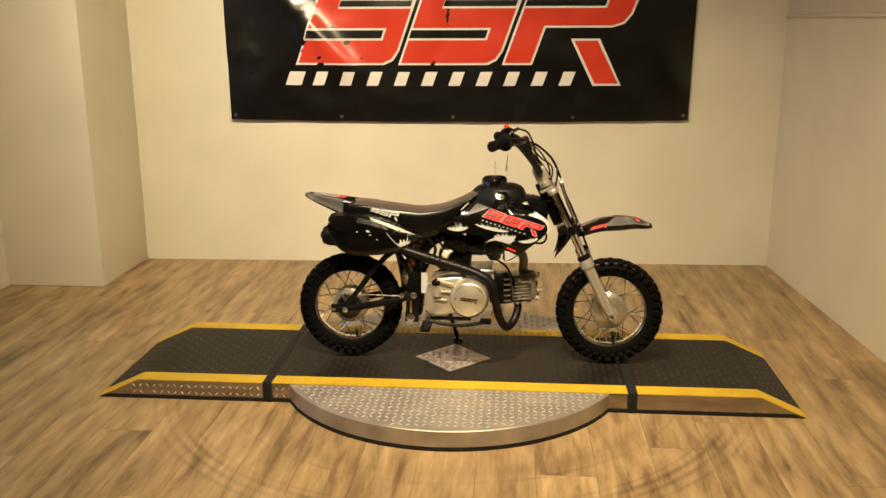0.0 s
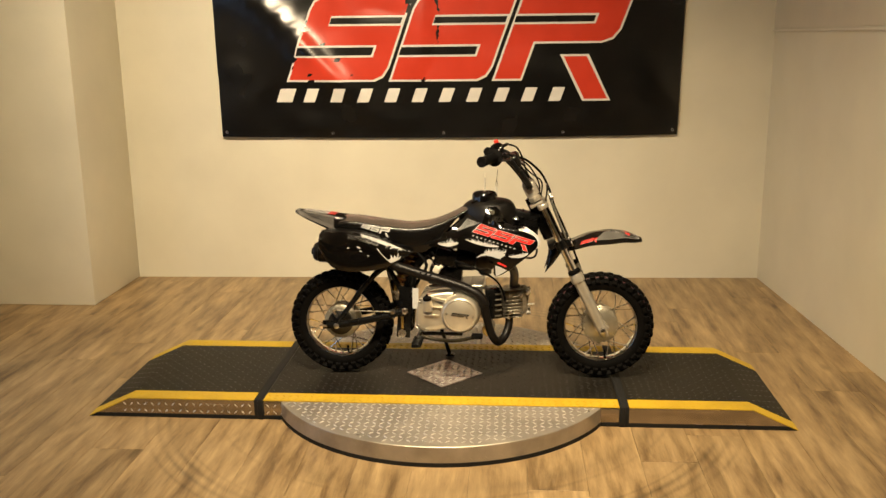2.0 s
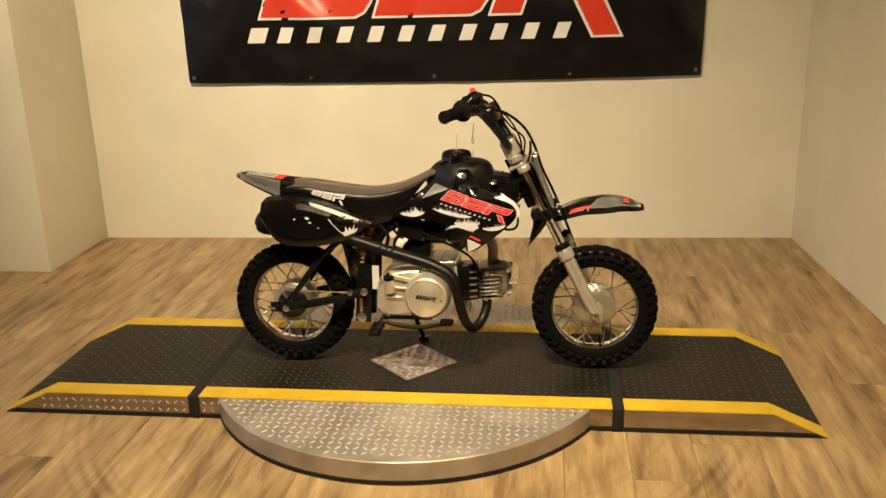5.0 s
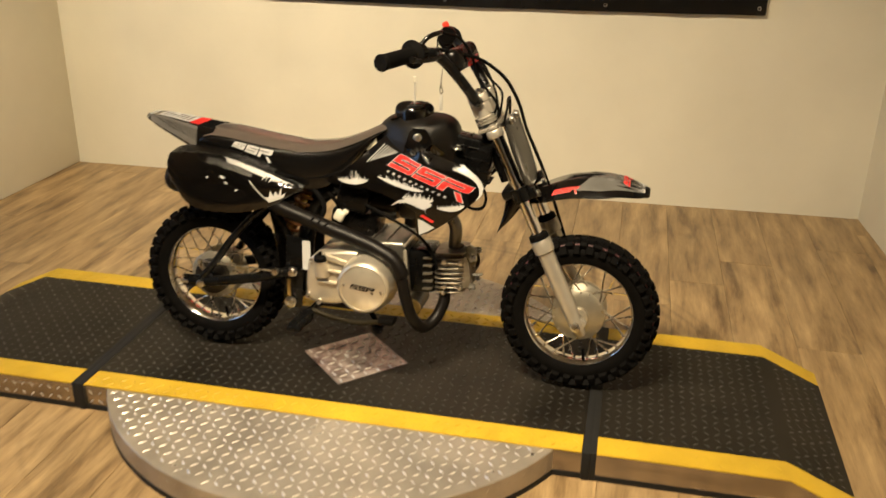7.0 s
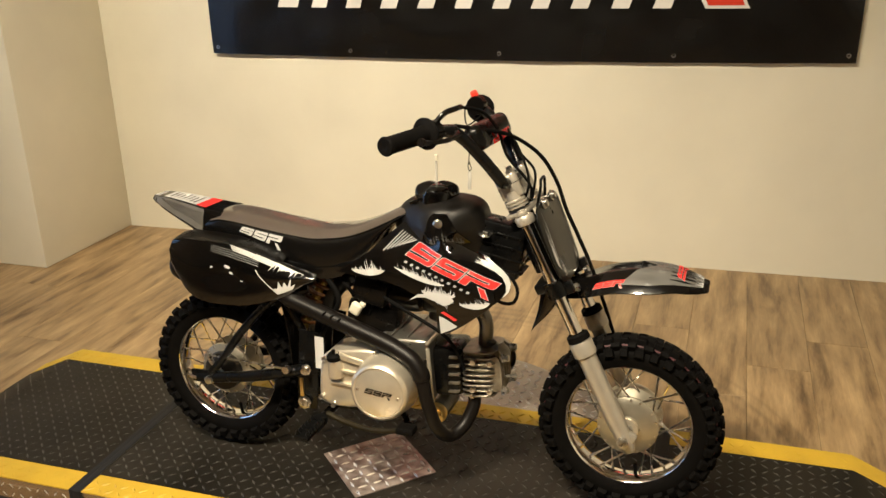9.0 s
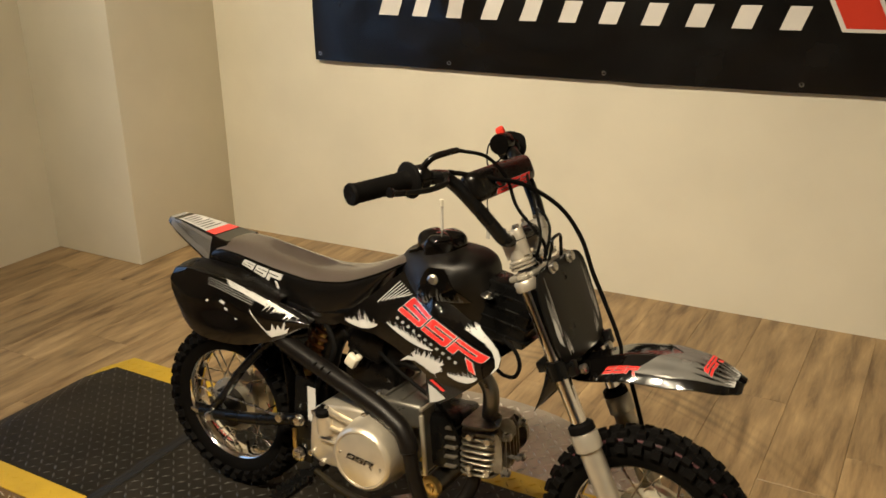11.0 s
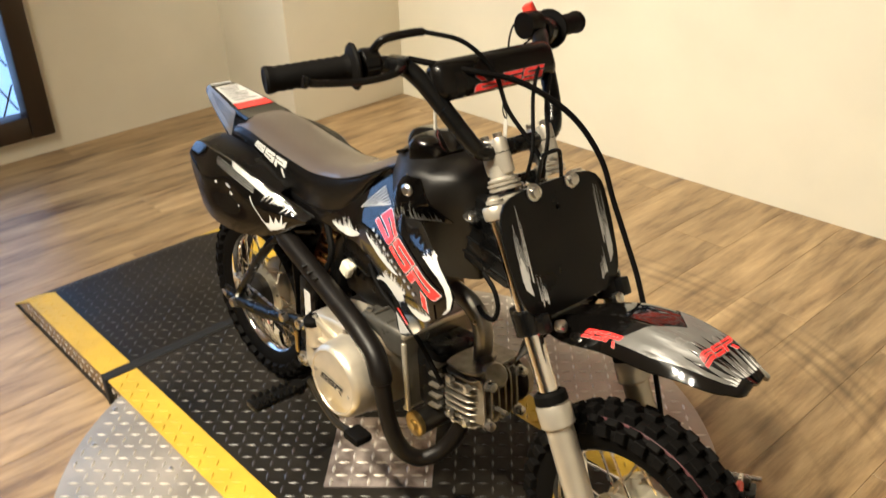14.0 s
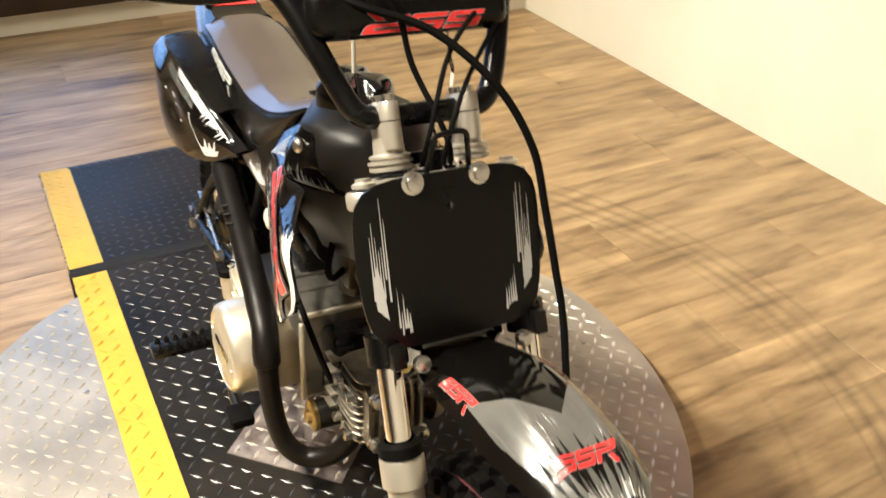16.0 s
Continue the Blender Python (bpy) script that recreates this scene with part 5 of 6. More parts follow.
GU = [-0.440 + 0.332 * k / 30 for k in range(31)]
GV = [k / 16 for k in range(17)]
for s in (-1, 1):
    gd = part("side_panel", grid_sheet(guard_f(s, 0), GU, GV, 0.004), GLOSS, bike, "glossy black side panel with white paint splashes", 60)
    # the panel's top turns inward under the seat
    rim = guard_f(s, 0.0)

    def shelf(u, v, d=0.0):
        p = rim(u, 1.0)
        inner = min(abs(p.y) - 0.010, 0.064)
        return Vector((u, s * (abs(p.y) + (inner - abs(p.y)) * v), p.z + 0.007 * math.sin(v * math.pi / 2) - 0.001 - d))

    part("panel_top", grid_sheet(shelf, [-0.438 + 0.258 * k / 16 for k in range(17)], [k / 6 for k in range(7)], 0.003), SATIN, gd, "satin black top of the panel")
    br = brush((-0.232, 0.522), (-0.132, 0.476), -0.0004, -0.020, 20, 21, (0.75, 1.0))
    br += brush((-0.205, 0.506), (-0.160, 0.484), 0.005, 0.010, 14, 24, (-0.5, -1.0))
    fl = [[(-0.196, 0.446), (-0.184, 0.434), (-0.152, 0.446), (-0.147, 0.458), (-0.157, 0.451), (-0.155, 0.472), (-0.163, 0.452), (-0.170, 0.463), (-0.174, 0.450), (-0.182, 0.464), (-0.184, 0.448)]]
    fl += [splash(-0.333, 0.490, 0.003, 0.0025, 5, 7, 0, 1.4), splash(-0.296, 0.492, 0.007, 0.0035, 6, 8, -0.3, 1.3), splash(-0.288, 0.478, 0.005, 0.003, 7, 7, -0.3, 1.4), splash(-0.262, 0.462, 0.003, 0.002, 8, 7, 0, 1.4)]
    fl += [[(-0.231, 0.488), (-0.187, 0.438), (-0.1845, 0.439), (-0.229, 0.489)]]
    fl += [[(-0.290 + 0.002 * k, 0.540 - 0.003 * k), (-0.205 + 0.004 * k, 0.508 - 0.004 * k), (-0.205 + 0.004 * k, 0.5055 - 0.004 * k), (-0.290 + 0.002 * k, 0.5385 - 0.003 * k)] for k in range(4)]
    in_panel = lambda u, z: (u, (z - smooth_at(GB, u)) / (smooth_at(GT, u) - smooth_at(GB, u)))
    fl = [[in_panel(u, z) for u, z in p] for p in fl]
    part("white_splash", panel_group([[in_panel(u, z) for u, z in p] for p in br], guard_f(s, 0.0012)), DEC_WHITE, gd)
    pieces("white_splash", fl, guard_f(s, 0.0010), DEC_WHITE, gd)
    part("stripe_lines", panel_group([[(-0.335, 0.965 - 0.03 * k), (-0.225, 0.90 - 0.04 * k), (-0.225, 0.889 - 0.04 * k), (-0.335, 0.962 - 0.03 * k)] for k in range(4)], guard_f(s, 0.0008), 0.02), DEC_GREY, gd)
sil = part("silencer", Lt([(0, -0.008), (0.020, -0.008), (0.028, -0.006), (0.033, 0.0), (0.035, 0.006), (0.035, 0.012), (0.038, 0.014), (0.038, 0.20), (0.030, 0.23), (0.018, 0.25), (0, 0.25)], (-0.464, -0.066, 0.466), (1, 0, -0.06), 32), PIPE, bike, "matt black exhaust silencer")
part("outlet", Lt([(0.012, -0.0005), (0.012, 0.006), (0, 0.006)], (-0.4725, -0.066, 0.4665), (-1, 0, 0.06), 20), DULL_BLACK, sil)

# exhaust pipe with its heat shield
ex = [(0.236, -0.026, 0.238), (0.240, -0.034, 0.200), (0.226, -0.056, 0.160), (0.205, -0.084, 0.143), (0.190, -0.108, 0.157), (0.176, -0.120, 0.186), (0.162, -0.126, 0.238), (0.151, -0.126, 0.288), (0.130, -0.122, 0.322), (0.061, -0.113, 0.354), (-0.045, -0.102, 0.383), (-0.126, -0.095, 0.406), (-0.175, -0.090, 0.420), (-0.26, -0.076, 0.452)]
pipe = part("exhaust_pipe", T(ex, 0.0145, 16, 10), PIPE, bike, "matt black exhaust pipe curving under the engine")
hs = [(0.153, -0.126, 0.282), (0.148, -0.126, 0.300), (0.130, -0.122, 0.323), (0.100, -0.118, 0.339), (0.061, -0.1135, 0.354), (-0.045, -0.1025, 0.383), (-0.126, -0.095, 0.406), (-0.178, -0.090, 0.421)]
part("heat_shield", T(hs, lambda t: 0.0185 if 0.03 < t < 0.97 else 0.0165, 18, 8), PIPE, pipe, "matt black heat shield with slots")
for k in range(3):
    c = Vector((-0.040 - 0.018 * k, -0.1165 + 0.0015 * k, 0.391 + 0.005 * k))
    part("slot", B(c, (0.003, 0.010, 0.016), pose(0, 0, 0, 20, 35, -15), 0.001), DULL_BLACK, pipe)
part("exhaust_flange", B((0.238, -0.026, 0.232), (0.034, 0.046, 0.008), None, 0.003), STEELB, pipe)
for s in (-1, 1):
    part("flange_nut", Lt([(0.007, 0), (0.007, 0.010), (0, 0.011)], (0.238, -0.026 + s * 0.018, 0.229), (0, 0, -1), 6), ZINC, pipe)

# ---------- engine ----------
eng = part("crankcase", B((0.014, 0.020, 0.254), (0.190, 0.120, 0.130), bodyrot(-5), 0.018, 3), CASED, bike, "cast aluminium engine crankcase")
oc = [(-0.094, 0.215), (-0.088, 0.195), (-0.060, 0.186), (-0.015, 0.188), (0.010, 0.194), (0.100, 0.194), (0.120, 0.220), (0.122, 0.272), (0.108, 0.306), (0.080, 0.326), (0.030, 0.330), (-0.025, 0.324), (-0.070, 0.312), (-0.088, 0.288)]


def cover(y0, y1, inset, label, name="side_cover"):
    bm = bmesh.new()
    cx = sum(p[0] for p in oc) / len(oc)
    cz = sum(p[1] for p in oc) / len(oc)
    fine = []
    for k in range(len(oc)):
        a, b, c, d = (Vector((*oc[(k + j) % len(oc)], 0)) for j in (-1, 0, 1, 2))
        for t in (0, 0.25, 0.5, 0.75):
            fine.append(0.5 * (2 * b + (c - a) * t + (2 * a - 5 * b + 4 * c - d) * t * t + (3 * b - a - 3 * c + d) * t**3))
    ring = lambda y, k: [Vector((cx + (p.x - cx) * k, y, cz + (p.y - cz) * k)) for p in fine]
    loft(bm, [ring(y0, 1.0), ring(y1 * 0.96 + y0 * 0.04, 1.0), ring(y1, 0.975), ring(y1 + (0.003 if y1 > 0 else -0.003), 0.90)])
    return part(name, bm, CAST, eng, label, 40)


cover(-0.030, -0.112, 0.9, "champagne silver clutch-side cover")
cover(0.078, 0.105, 0.9, "champagne silver generator cover")
part("clutch_cover", Lt([(0.072, -0.01), (0.070, 0), (0.068, 0.012), (0.066, 0.036), (0.063, 0.044), (0.058, 0.0475), (0.0555, 0.0475), (0.0545, 0.0455), (0.053, 0.0465), (0, 0.0475)], (0.067, -0.118, 0.257), (0, -1, 0), 56), CAST, eng, "round champagne silver clutch cover with a raised disc")
for dx, dz in ((-0.046, 0.006), (0.046, -0.006)):
    part("cover_screw", Lt([(0.0035, 0), (0.003, 0.0015), (0, 0.0015)], (0.067 + dx, -0.1655, 0.257 + dz), (0, -1, 0), 10), ZINC, eng)
put_mark(lambda u, v: (-0.034 + 0.068 * u, -0.006 + 0.013 * v), lambda off: (lambda u, v, d=0: Vector((0.069 + u, -0.1659 - off, 0.258 + v - 0.12 * u))), 0.0004, DEC_BLACK, None, CAST, eng, 0.03, "black_mark")
part("clutch_rib", B((-0.020, -0.117, 0.306), (0.070, 0.012, 0.012), bodyrot(12), 0.003), CAST, eng)
part("clutch_rib", B((-0.030, -0.117, 0.276), (0.060, 0.012, 0.006), bodyrot(4), 0.002), CAST, eng)
part("clutch_rib", B((-0.038, -0.117, 0.246), (0.050, 0.012, 0.006), bodyrot(4), 0.002), CAST, eng)
part("oil_boss", Lt([(0.019, 0), (0.017, 0.030), (0.0155, 0.040), (0, 0.040)], (-0.050, -0.112, 0.262), (-0.05, -0.15, 1), 20), CAST, eng)
part("oil_cap", Lt([(0.0165, 0), (0.0165, 0.010), (0.012, 0.014), (0.004, 0.015), (0.004, 0.022), (0, 0.022)], (-0.052, -0.119, 0.302), (-0.05, -0.15, 1), 14), RUBBER, eng, "black oil filler cap")
for x, z in ((-0.088, 0.205), (-0.060, 0.190), (0.108, 0.206), (0.112, 0.290), (0.045, 0.325), (-0.078, 0.298), (0.090, 0.198)):
    part("case_bolt", Lt([(0.006, 0), (0.006, 0.008), (0.003, 0.0085), (0, 0.006)], (x, -0.112, z), (0, -1, 0), 8), ZINC, eng)
tc = part("top_case", B((0.090, 0.004, 0.325), (0.120, 0.166, 0.052), bodyrot(-3), 0.010, 3), CASEG, eng, "grey cast upper crankcase")
for x, y0, y1 in ((0.062, -0.070, 0.060), (0.100, -0.072, 0.060)):
    part("case_rib", B((x, (y0 + y1) / 2, 0.3525), (0.005, y1 - y0, 0.006), bodyrot(-3), 0.0015), CASEG, tc)
part("case_edge", B((0.147, -0.004, 0.346), (0.008, 0.150, 0.008), bodyrot(-3), 0.002), CAST, tc, "bright machined flange edge")
part("case_face", B((0.150, -0.020, 0.272), (0.006, 0.110, 0.118), bodyrot(-5), 0.002), CASEG, eng, "flat cast front face")
part("case_edge", B((0.153, -0.076, 0.272), (0.009, 0.008, 0.126), bodyrot(-5), 0.003), CAST, eng, "bright machined flange edge")
part("case_edge", B((0.151, -0.020, 0.211), (0.009, 0.118, 0.008), bodyrot(-5), 0.003), CAST, eng, "bright machined flange edge")
for dy, z in ((-0.066, 0.352), (0.05, 0.352)):
    part("case_bolt", Lt([(0.006, 0), (0.006, 0.007), (0.003, 0.0075), (0, 0.005)], (0.045, dy, z - 0.004), (0, 0, 1), 8), ZINC, tc)
# black here puts the shade between case and head into the colour
part("shaded_front_case", B((0.140, 0.030, 0.275), (0.018, 0.090, 0.130), bodyrot(-5), 0.006), STEELB, eng)
part("guide_cap", Lt([(0.023, 0), (0.023, 0.006), (0.020, 0.008), (0.010, 0.008), (0.009, 0.014), (0.006, 0.015), (0, 0.015)], (0.165, -0.062, 0.181), (0, -1, 0), 28), GOLD, eng, "gold plated round engine cap")
part("guide_boss", R((0.165, -0.062, 0.181), (0.165, 0.03, 0.181), 0.022, 20), CASED, eng)
# barrel and head
cyd = Vector((1, 0, 0.10)).normalized()
cyr = bodyrot(-5.7)
part("barrel", B((0.180, 0, 0.272), (0.070, 0.100, 0.112), cyr, 0.012), STEELB, eng, "black finned barrel")
for k in range(5):
    part("fin", B(Vector((0.200 + 0.0001 * k, 0, 0.272 + (k - 2) * 0.020)), (0.024, 0.116, 0.0045), cyr, 0.001), HEADM, eng)
def round_plate(c, sx, sy, thick, corner=0.3, m=None):
    """A flat plate with well rounded corners."""
    bm = bmesh.new()
    ring = []
    for k in range(32):
        a = 2 * math.pi * k / 32
        ca, sa_ = math.cos(a), math.sin(a)
        e = 2 + 2.2 / corner * 0.5
        rr = (abs(ca) ** e + abs(sa_) ** e) ** (-1 / e)
        ring.append((sx / 2 * ca * rr, sy / 2 * sa_ * rr))
    m = Matrix.Translation(c) @ (m or Matrix())
    loft(bm, [[m @ Vector((x * g, y * g, z)) for x, y in ring] for z, g in ((-thick / 2, 0.985), (-thick / 4, 1.0), (thick / 4, 1.0), (thick / 2, 0.985))])
    return bm


part("cylinder_head", B((0.256, 0, 0.276), (0.066, 0.086, 0.104), cyr, 0.020, 4), HEADM, eng, "raw cast finned cylinder head")
for k in range(9):
    wide = 0.112 - 0.010 * abs(k - 4) / 4
    part("head_fin", round_plate((0.252, 0, 0.226 + k * 0.0125), 0.078, wide, 0.0034, 0.34, cyr), HEADM, eng)
fin_up = cyr @ Matrix.Rotation(radians(90), 4, "X")
for k in range(6):
    y = -0.040 + k * 0.0145
    tall = 0.098 - 0.016 * abs(k - 2.5) / 2.5
    part("front_fin", round_plate((0.284, y, 0.279), 0.046 - 0.008 * abs(k - 2.5) / 2.5, tall, 0.0036, 0.5, fin_up), HEADM, eng)
part("rocker_boss", Lt([(0.022, -0.004), (0.022, 0.010), (0.018, 0.016), (0.010, 0.018), (0, 0.018)], (0.290, -0.012, 0.316), (0.75, -0.25, 0.62), 20), HEADM, eng)
part("head_cover", Lt([(0.044, 0), (0.042, 0.014), (0.034, 0.020), (0, 0.020)], (0.268, 0.050, 0.280), (0, 1, 0), 24), HEADM, eng)
for dy in (-0.034, 0.034):
    for dz in (-0.036, 0.038):
        part("head_nut", Lt([(0.010, 0), (0.010, 0.003), (0.0078, 0.004), (0.0078, 0.014), (0.004, 0.016), (0, 0.016)], (0.302, dy, 0.277 + dz), cyd, 8), ZINC, eng)
for dx in (-0.018, 0.020):
    for dz in (-0.030, 0.034):
        part("head_bolt", Lt([(0.0065, 0), (0.0065, 0.010), (0, 0.011)], (0.262 + dx, -0.056, 0.276 + dz), (0, -1, 0), 8), ZINC, eng)
part("valve_cap", Lt([(0.017, 0), (0.017, 0.010), (0.012, 0.014), (0, 0.014)], (0.262, 0.0, 0.328), (0, 0, 1), 6), HEADM, eng)
part("stud", R((0.300, -0.020, 0.268), (0.332, -0.020, 0.271), 0.004, 8), ZINC, eng)
# intake and carburettor
part("intake", T([(0.255, 0.0, 0.330), (0.256, -0.004, 0.385), (0.232, -0.006, 0.418), (0.190, -0.004, 0.428)], 0.016, 14), CASEG, bike, "cast intake pipe")
part("carburettor", B((0.150, 0, 0.430), (0.070, 0.055, 0.070), None, 0.012), CASED, bike, "small cast carburettor")
part("float_bowl", Lt([(0.024, 0), (0.024, -0.018), (0.014, -0.026), (0, -0.026)], (0.150, 0, 0.398), (0, 0, 1), 20), CASED, bike)
part("air_filter", Lt([(0, 0), (0.040, 0.0), (0.043, 0.010), (0.043, 0.065), (0.030, 0.072), (0, 0.072)], (0.115, -0.004, 0.432), (-1, 0, 0.05), 28), SATIN, bike, "black air filter box")
part("battery_box", B((0.005, 0.0, 0.372), (0.120, 0.085, 0.070), bodyrot(8), 0.008), SATIN, bike, "black battery box")
part("link_plate", B((-0.146, -0.097, 0.212), (0.009, 0.004, 0.044), None, 0.001), GOLD, bike, "gold link plate")
part("coil_box", B((0.010, -0.040, 0.445), (0.080, 0.050, 0.060), bodyrot(15), 0.008), SATIN, bike)
pl = part("plug_connector", B((-0.023, -0.062, 0.402), (0.026, 0.016, 0.028), bodyrot(28), 0.006, 3), CREAM, bike, "cream wiring plug")
part("plug_boot", B((-0.007, -0.062, 0.413), (0.014, 0.010, 0.010), bodyrot(28), 0.003), CREAM, pl)
part("paper_tag", sheet([(0, 0), (0.022, 0), (0.022, 0.075), (0, 0.075)], lambda u, v, d=0: Vector((-0.108 + u, -0.098 - 0.1 * u - d, 0.265 + v)), 0.0006, 0.03), DEC_WHITE, bike, "white paper tag")
cab("fuel_hose", [(0.18, -0.04, 0.50), (0.20, -0.06, 0.46), (0.19, -0.05, 0.43), (0.165, -0.02, 0.425)], 0.0045)
cab("spark_lead", [(0.02, -0.05, 0.44), (0.10, -0.085, 0.42), (0.185, -0.085, 0.375), (0.215, -0.075, 0.33), (0.225, -0.062, 0.29)], 0.0040)
cab("breather_hose", [(0.300, -0.05, 0.515), (0.327, -0.055, 0.500), (0.337, -0.055, 0.475), (0.329, -0.055, 0.452), (0.306, -0.05, 0.446), (0.286, -0.045, 0.452)], 0.0038)
cab("frame_loom", [(-0.10, -0.05, 0.47), (-0.06, -0.068, 0.42), (-0.09, -0.072, 0.36), (-0.12, -0.07, 0.30)], 0.0060)
for k in range(3):
    cab("frame_loom", [(-0.02 - 0.03 * k, -0.035, 0.47), (0.01 - 0.02 * k, -0.046, 0.42), (0.0 - 0.02 * k, -0.042, 0.385)], 0.0045)

# pedals, pegs, stand
part("peg_bar", R((-0.085, -0.15, 0.158), (-0.085, 0.15, 0.158), 0.010, 12), STEELB, bike)
for s in (-1, 1):
    pb = part("foot_peg", B((-0.080, s * 0.195, 0.164), (0.034, 0.090, 0.012), None, 0.003), STEELB, bike, "black toothed foot peg")
    part("peg_hinge", Lt([(0.016, 0), (0.016, 0.016), (0, 0.016)], (-0.080, s * 0.145, 0.156), (0, 0, 1), 14), STEELB, pb)
    for j in range(6):
        for e in (-1, 1):
            part("tooth", Lt([(0.006, 0), (0.0045, 0.006), (0.0015, 0.010), (0, 0.010)], (-0.080 + e * 0.012, s * (0.158 + 0.014 * j), 0.169), (0, 0, 1), 6), STEELB, pb)
part("brake_pedal", T([(-0.075, -0.118, 0.168), (-0.02, -0.132, 0.160), (0.05, -0.150, 0.162), (0.115, -0.158, 0.176)], 0.0065, 10), OLIVE, bike, "olive zinc brake pedal arm")
part("pedal_pad", B((0.128, -0.160, 0.182), (0.040, 0.034, 0.016), None, 0.005), RUBBER, bike, "black rubber pedal pad")
part("skid_rail", B((-0.005, -0.060, 0.163), (0.150, 0.012, 0.012), None, 0.003), STEELB, bike)
part("kick_stand", T([(-0.03, 0.085, 0.170), (-0.012, 0.125, 0.10), (0.004, 0.172, 0.022)], 0.0075, 10), STEELB, bike, "black side stand")
part("stand_foot", B((0.006, 0.176, 0.0165), (0.034, 0.026, 0.005), pose(0, 0, 0, 4.5, 0, 0), 0.001), STEELB, bike)

# ---------- tank and shrouds ----------
TK = [(0.470, 0.110, 0.250, 0.050, 2.2), (0.520, 0.078, 0.262, 0.080, 2.4), (0.560, 0.056, 0.270, 0.099, 2.7), (0.600, 0.052, 0.266, 0.103, 3.0), (0.640, 0.050, 0.262, 0.103, 3.0)]
NARROW = [(0.470, 0.80), (0.560, 0.76), (0.600, 0.58), (0.640, 0.36), (0.660, 0.28)]


def tank_at(z):
    """Rear end, front end, half width and squareness of the tank at a height; a dome closes it above 0.60."""
    x0, x1, w, n = [smooth_at([(q[0], q[j]) for q in TK], min(z, 0.60)) for j in (1, 2, 3, 4)]
    t = max(0.0, (z - 0.600) / 0.0590)
    e = (1 - t**4) ** 0.5
    mid = 0.168
    return mid - (mid - x0 - 0.030 * t) * e**0.6, mid + (x1 - mid - 0.014 * t) * e**0.6, (w - 0.031 * t) * e**0.8, n + 0.8 * t


def tank_y(x, z):
    """Half width at a place: rounded at both ends, dished round the screw."""
    x0, x1, w, n = tank_at(z)
    e = min(1.0, abs((2 * x - x0 - x1) / (x1 - x0)))
    dish = math.exp(-(((x - 0.178) / 0.019) ** 4)) * math.exp(-(((z - 0.612) / 0.022) ** 4))
    return w * (1 - e**n) ** (1 / n) * (1 - smooth_at(NARROW, z) * max(0.0, (x - 0.170) / 0.1)) * min(1.0, (x - 0.015) / 0.155) - 0.007 * dish


secs = []
for k in range(44):
    z = 0.470 + 0.1889 * (1 - (1 - k / 43) ** 1.7)
    x0, x1, w, n = tank_at(z)
    ring = []
    for q in range(72):
        a = 2 * math.pi * q / 72
        x = (x0 + x1) / 2 + (x1 - x0) / 2 * math.copysign(abs(math.cos(a)) ** (2 / n), math.cos(a))
        ring.append(Vector((x, math.copysign(tank_y(x, z), math.sin(a)) - 0.004, z)))
    secs.append(ring)
tank = part("fuel_tank", loft(bmesh.new(), secs), TANKM, bike, "satin black plastic fuel tank", 40)
part("tank_strap", B((0.11, 0, 0.648), (0.02, 0.10, 0.006), bodyrot(-20), 0.002), SATIN, tank)
for s in (-1, 1):
    part("tank_screw", Lt([(0.010, 0), (0.010, 0.003), (0.006, 0.006), (0, 0.006)], (0.176, s * 0.085 - 0.004, 0.615), (0.15, s, 0.1), 14), ZINC, tank)
    part("tank_bolt", Lt([(0.013, 0), (0.012, 0.002), (0.006, 0.003), (0.006, 0.008), (0, 0.008)], (0.262, s * 0.040, 0.586), (0.2, 0, 1), 14), ZINC, tank)
secs = []
for k in range(15):
    q = k / 14
    ring = []
    for j in range(60):
        a = 2 * math.pi * j / 60
        hollow = max(0.0, math.cos(3 * a + 0.5)) ** 1.3
        rad = 0.047 * (math.sin(min(1.0, q * 1.15) * math.pi / 2) ** 0.8 if q < 0.86 else 1.0) * (1 - 0.10 * hollow * q)
        z = 0.685 - 0.032 * q**2.6 - 0.016 * hollow * math.sin(math.pi * min(1.0, q * 1.05)) ** 1.5
        if k == 14:
            z = 0.646
        ring.append(Vector((0.149 + max(0.0006, rad) * math.cos(a), -0.010 + max(0.0006, rad) * math.sin(a), z)))
    secs.append(ring)
cap = part("fuel_cap", loft(bmesh.new(), secs), GLOSS, tank, "three-lobed black filler cap", 50)
part("vent_hose", T([(0.149, -0.012, 0.682), (0.149, -0.013, 0.706), (0.149, -0.014, 0.724), (0.149, -0.016, 0.736)], 0.0026, 8), CLEAR, cap, "milky vent hose")
part("vent_tip", R((0.149, -0.016, 0.732), (0.149, -0.017, 0.744), 0.0042, 8), CREAM, cap)

SHR = [(0.088, 0.604), (0.139, 0.590), (0.223, 0.583), (0.285, 0.570), (0.325, 0.552), (0.346, 0.528), (0.344, 0.508), (0.292, 0.459), (0.250, 0.424), (0.218, 0.400), (0.192, 0.389), (0.184, 0.400), (0.184, 0.446), (0.150, 0.462), (0.105, 0.476), (0.046, 0.485), (-0.010, 0.488), (-0.052, 0.494), (-0.006, 0.522), (0.030, 0.550), (0.060, 0.580)]


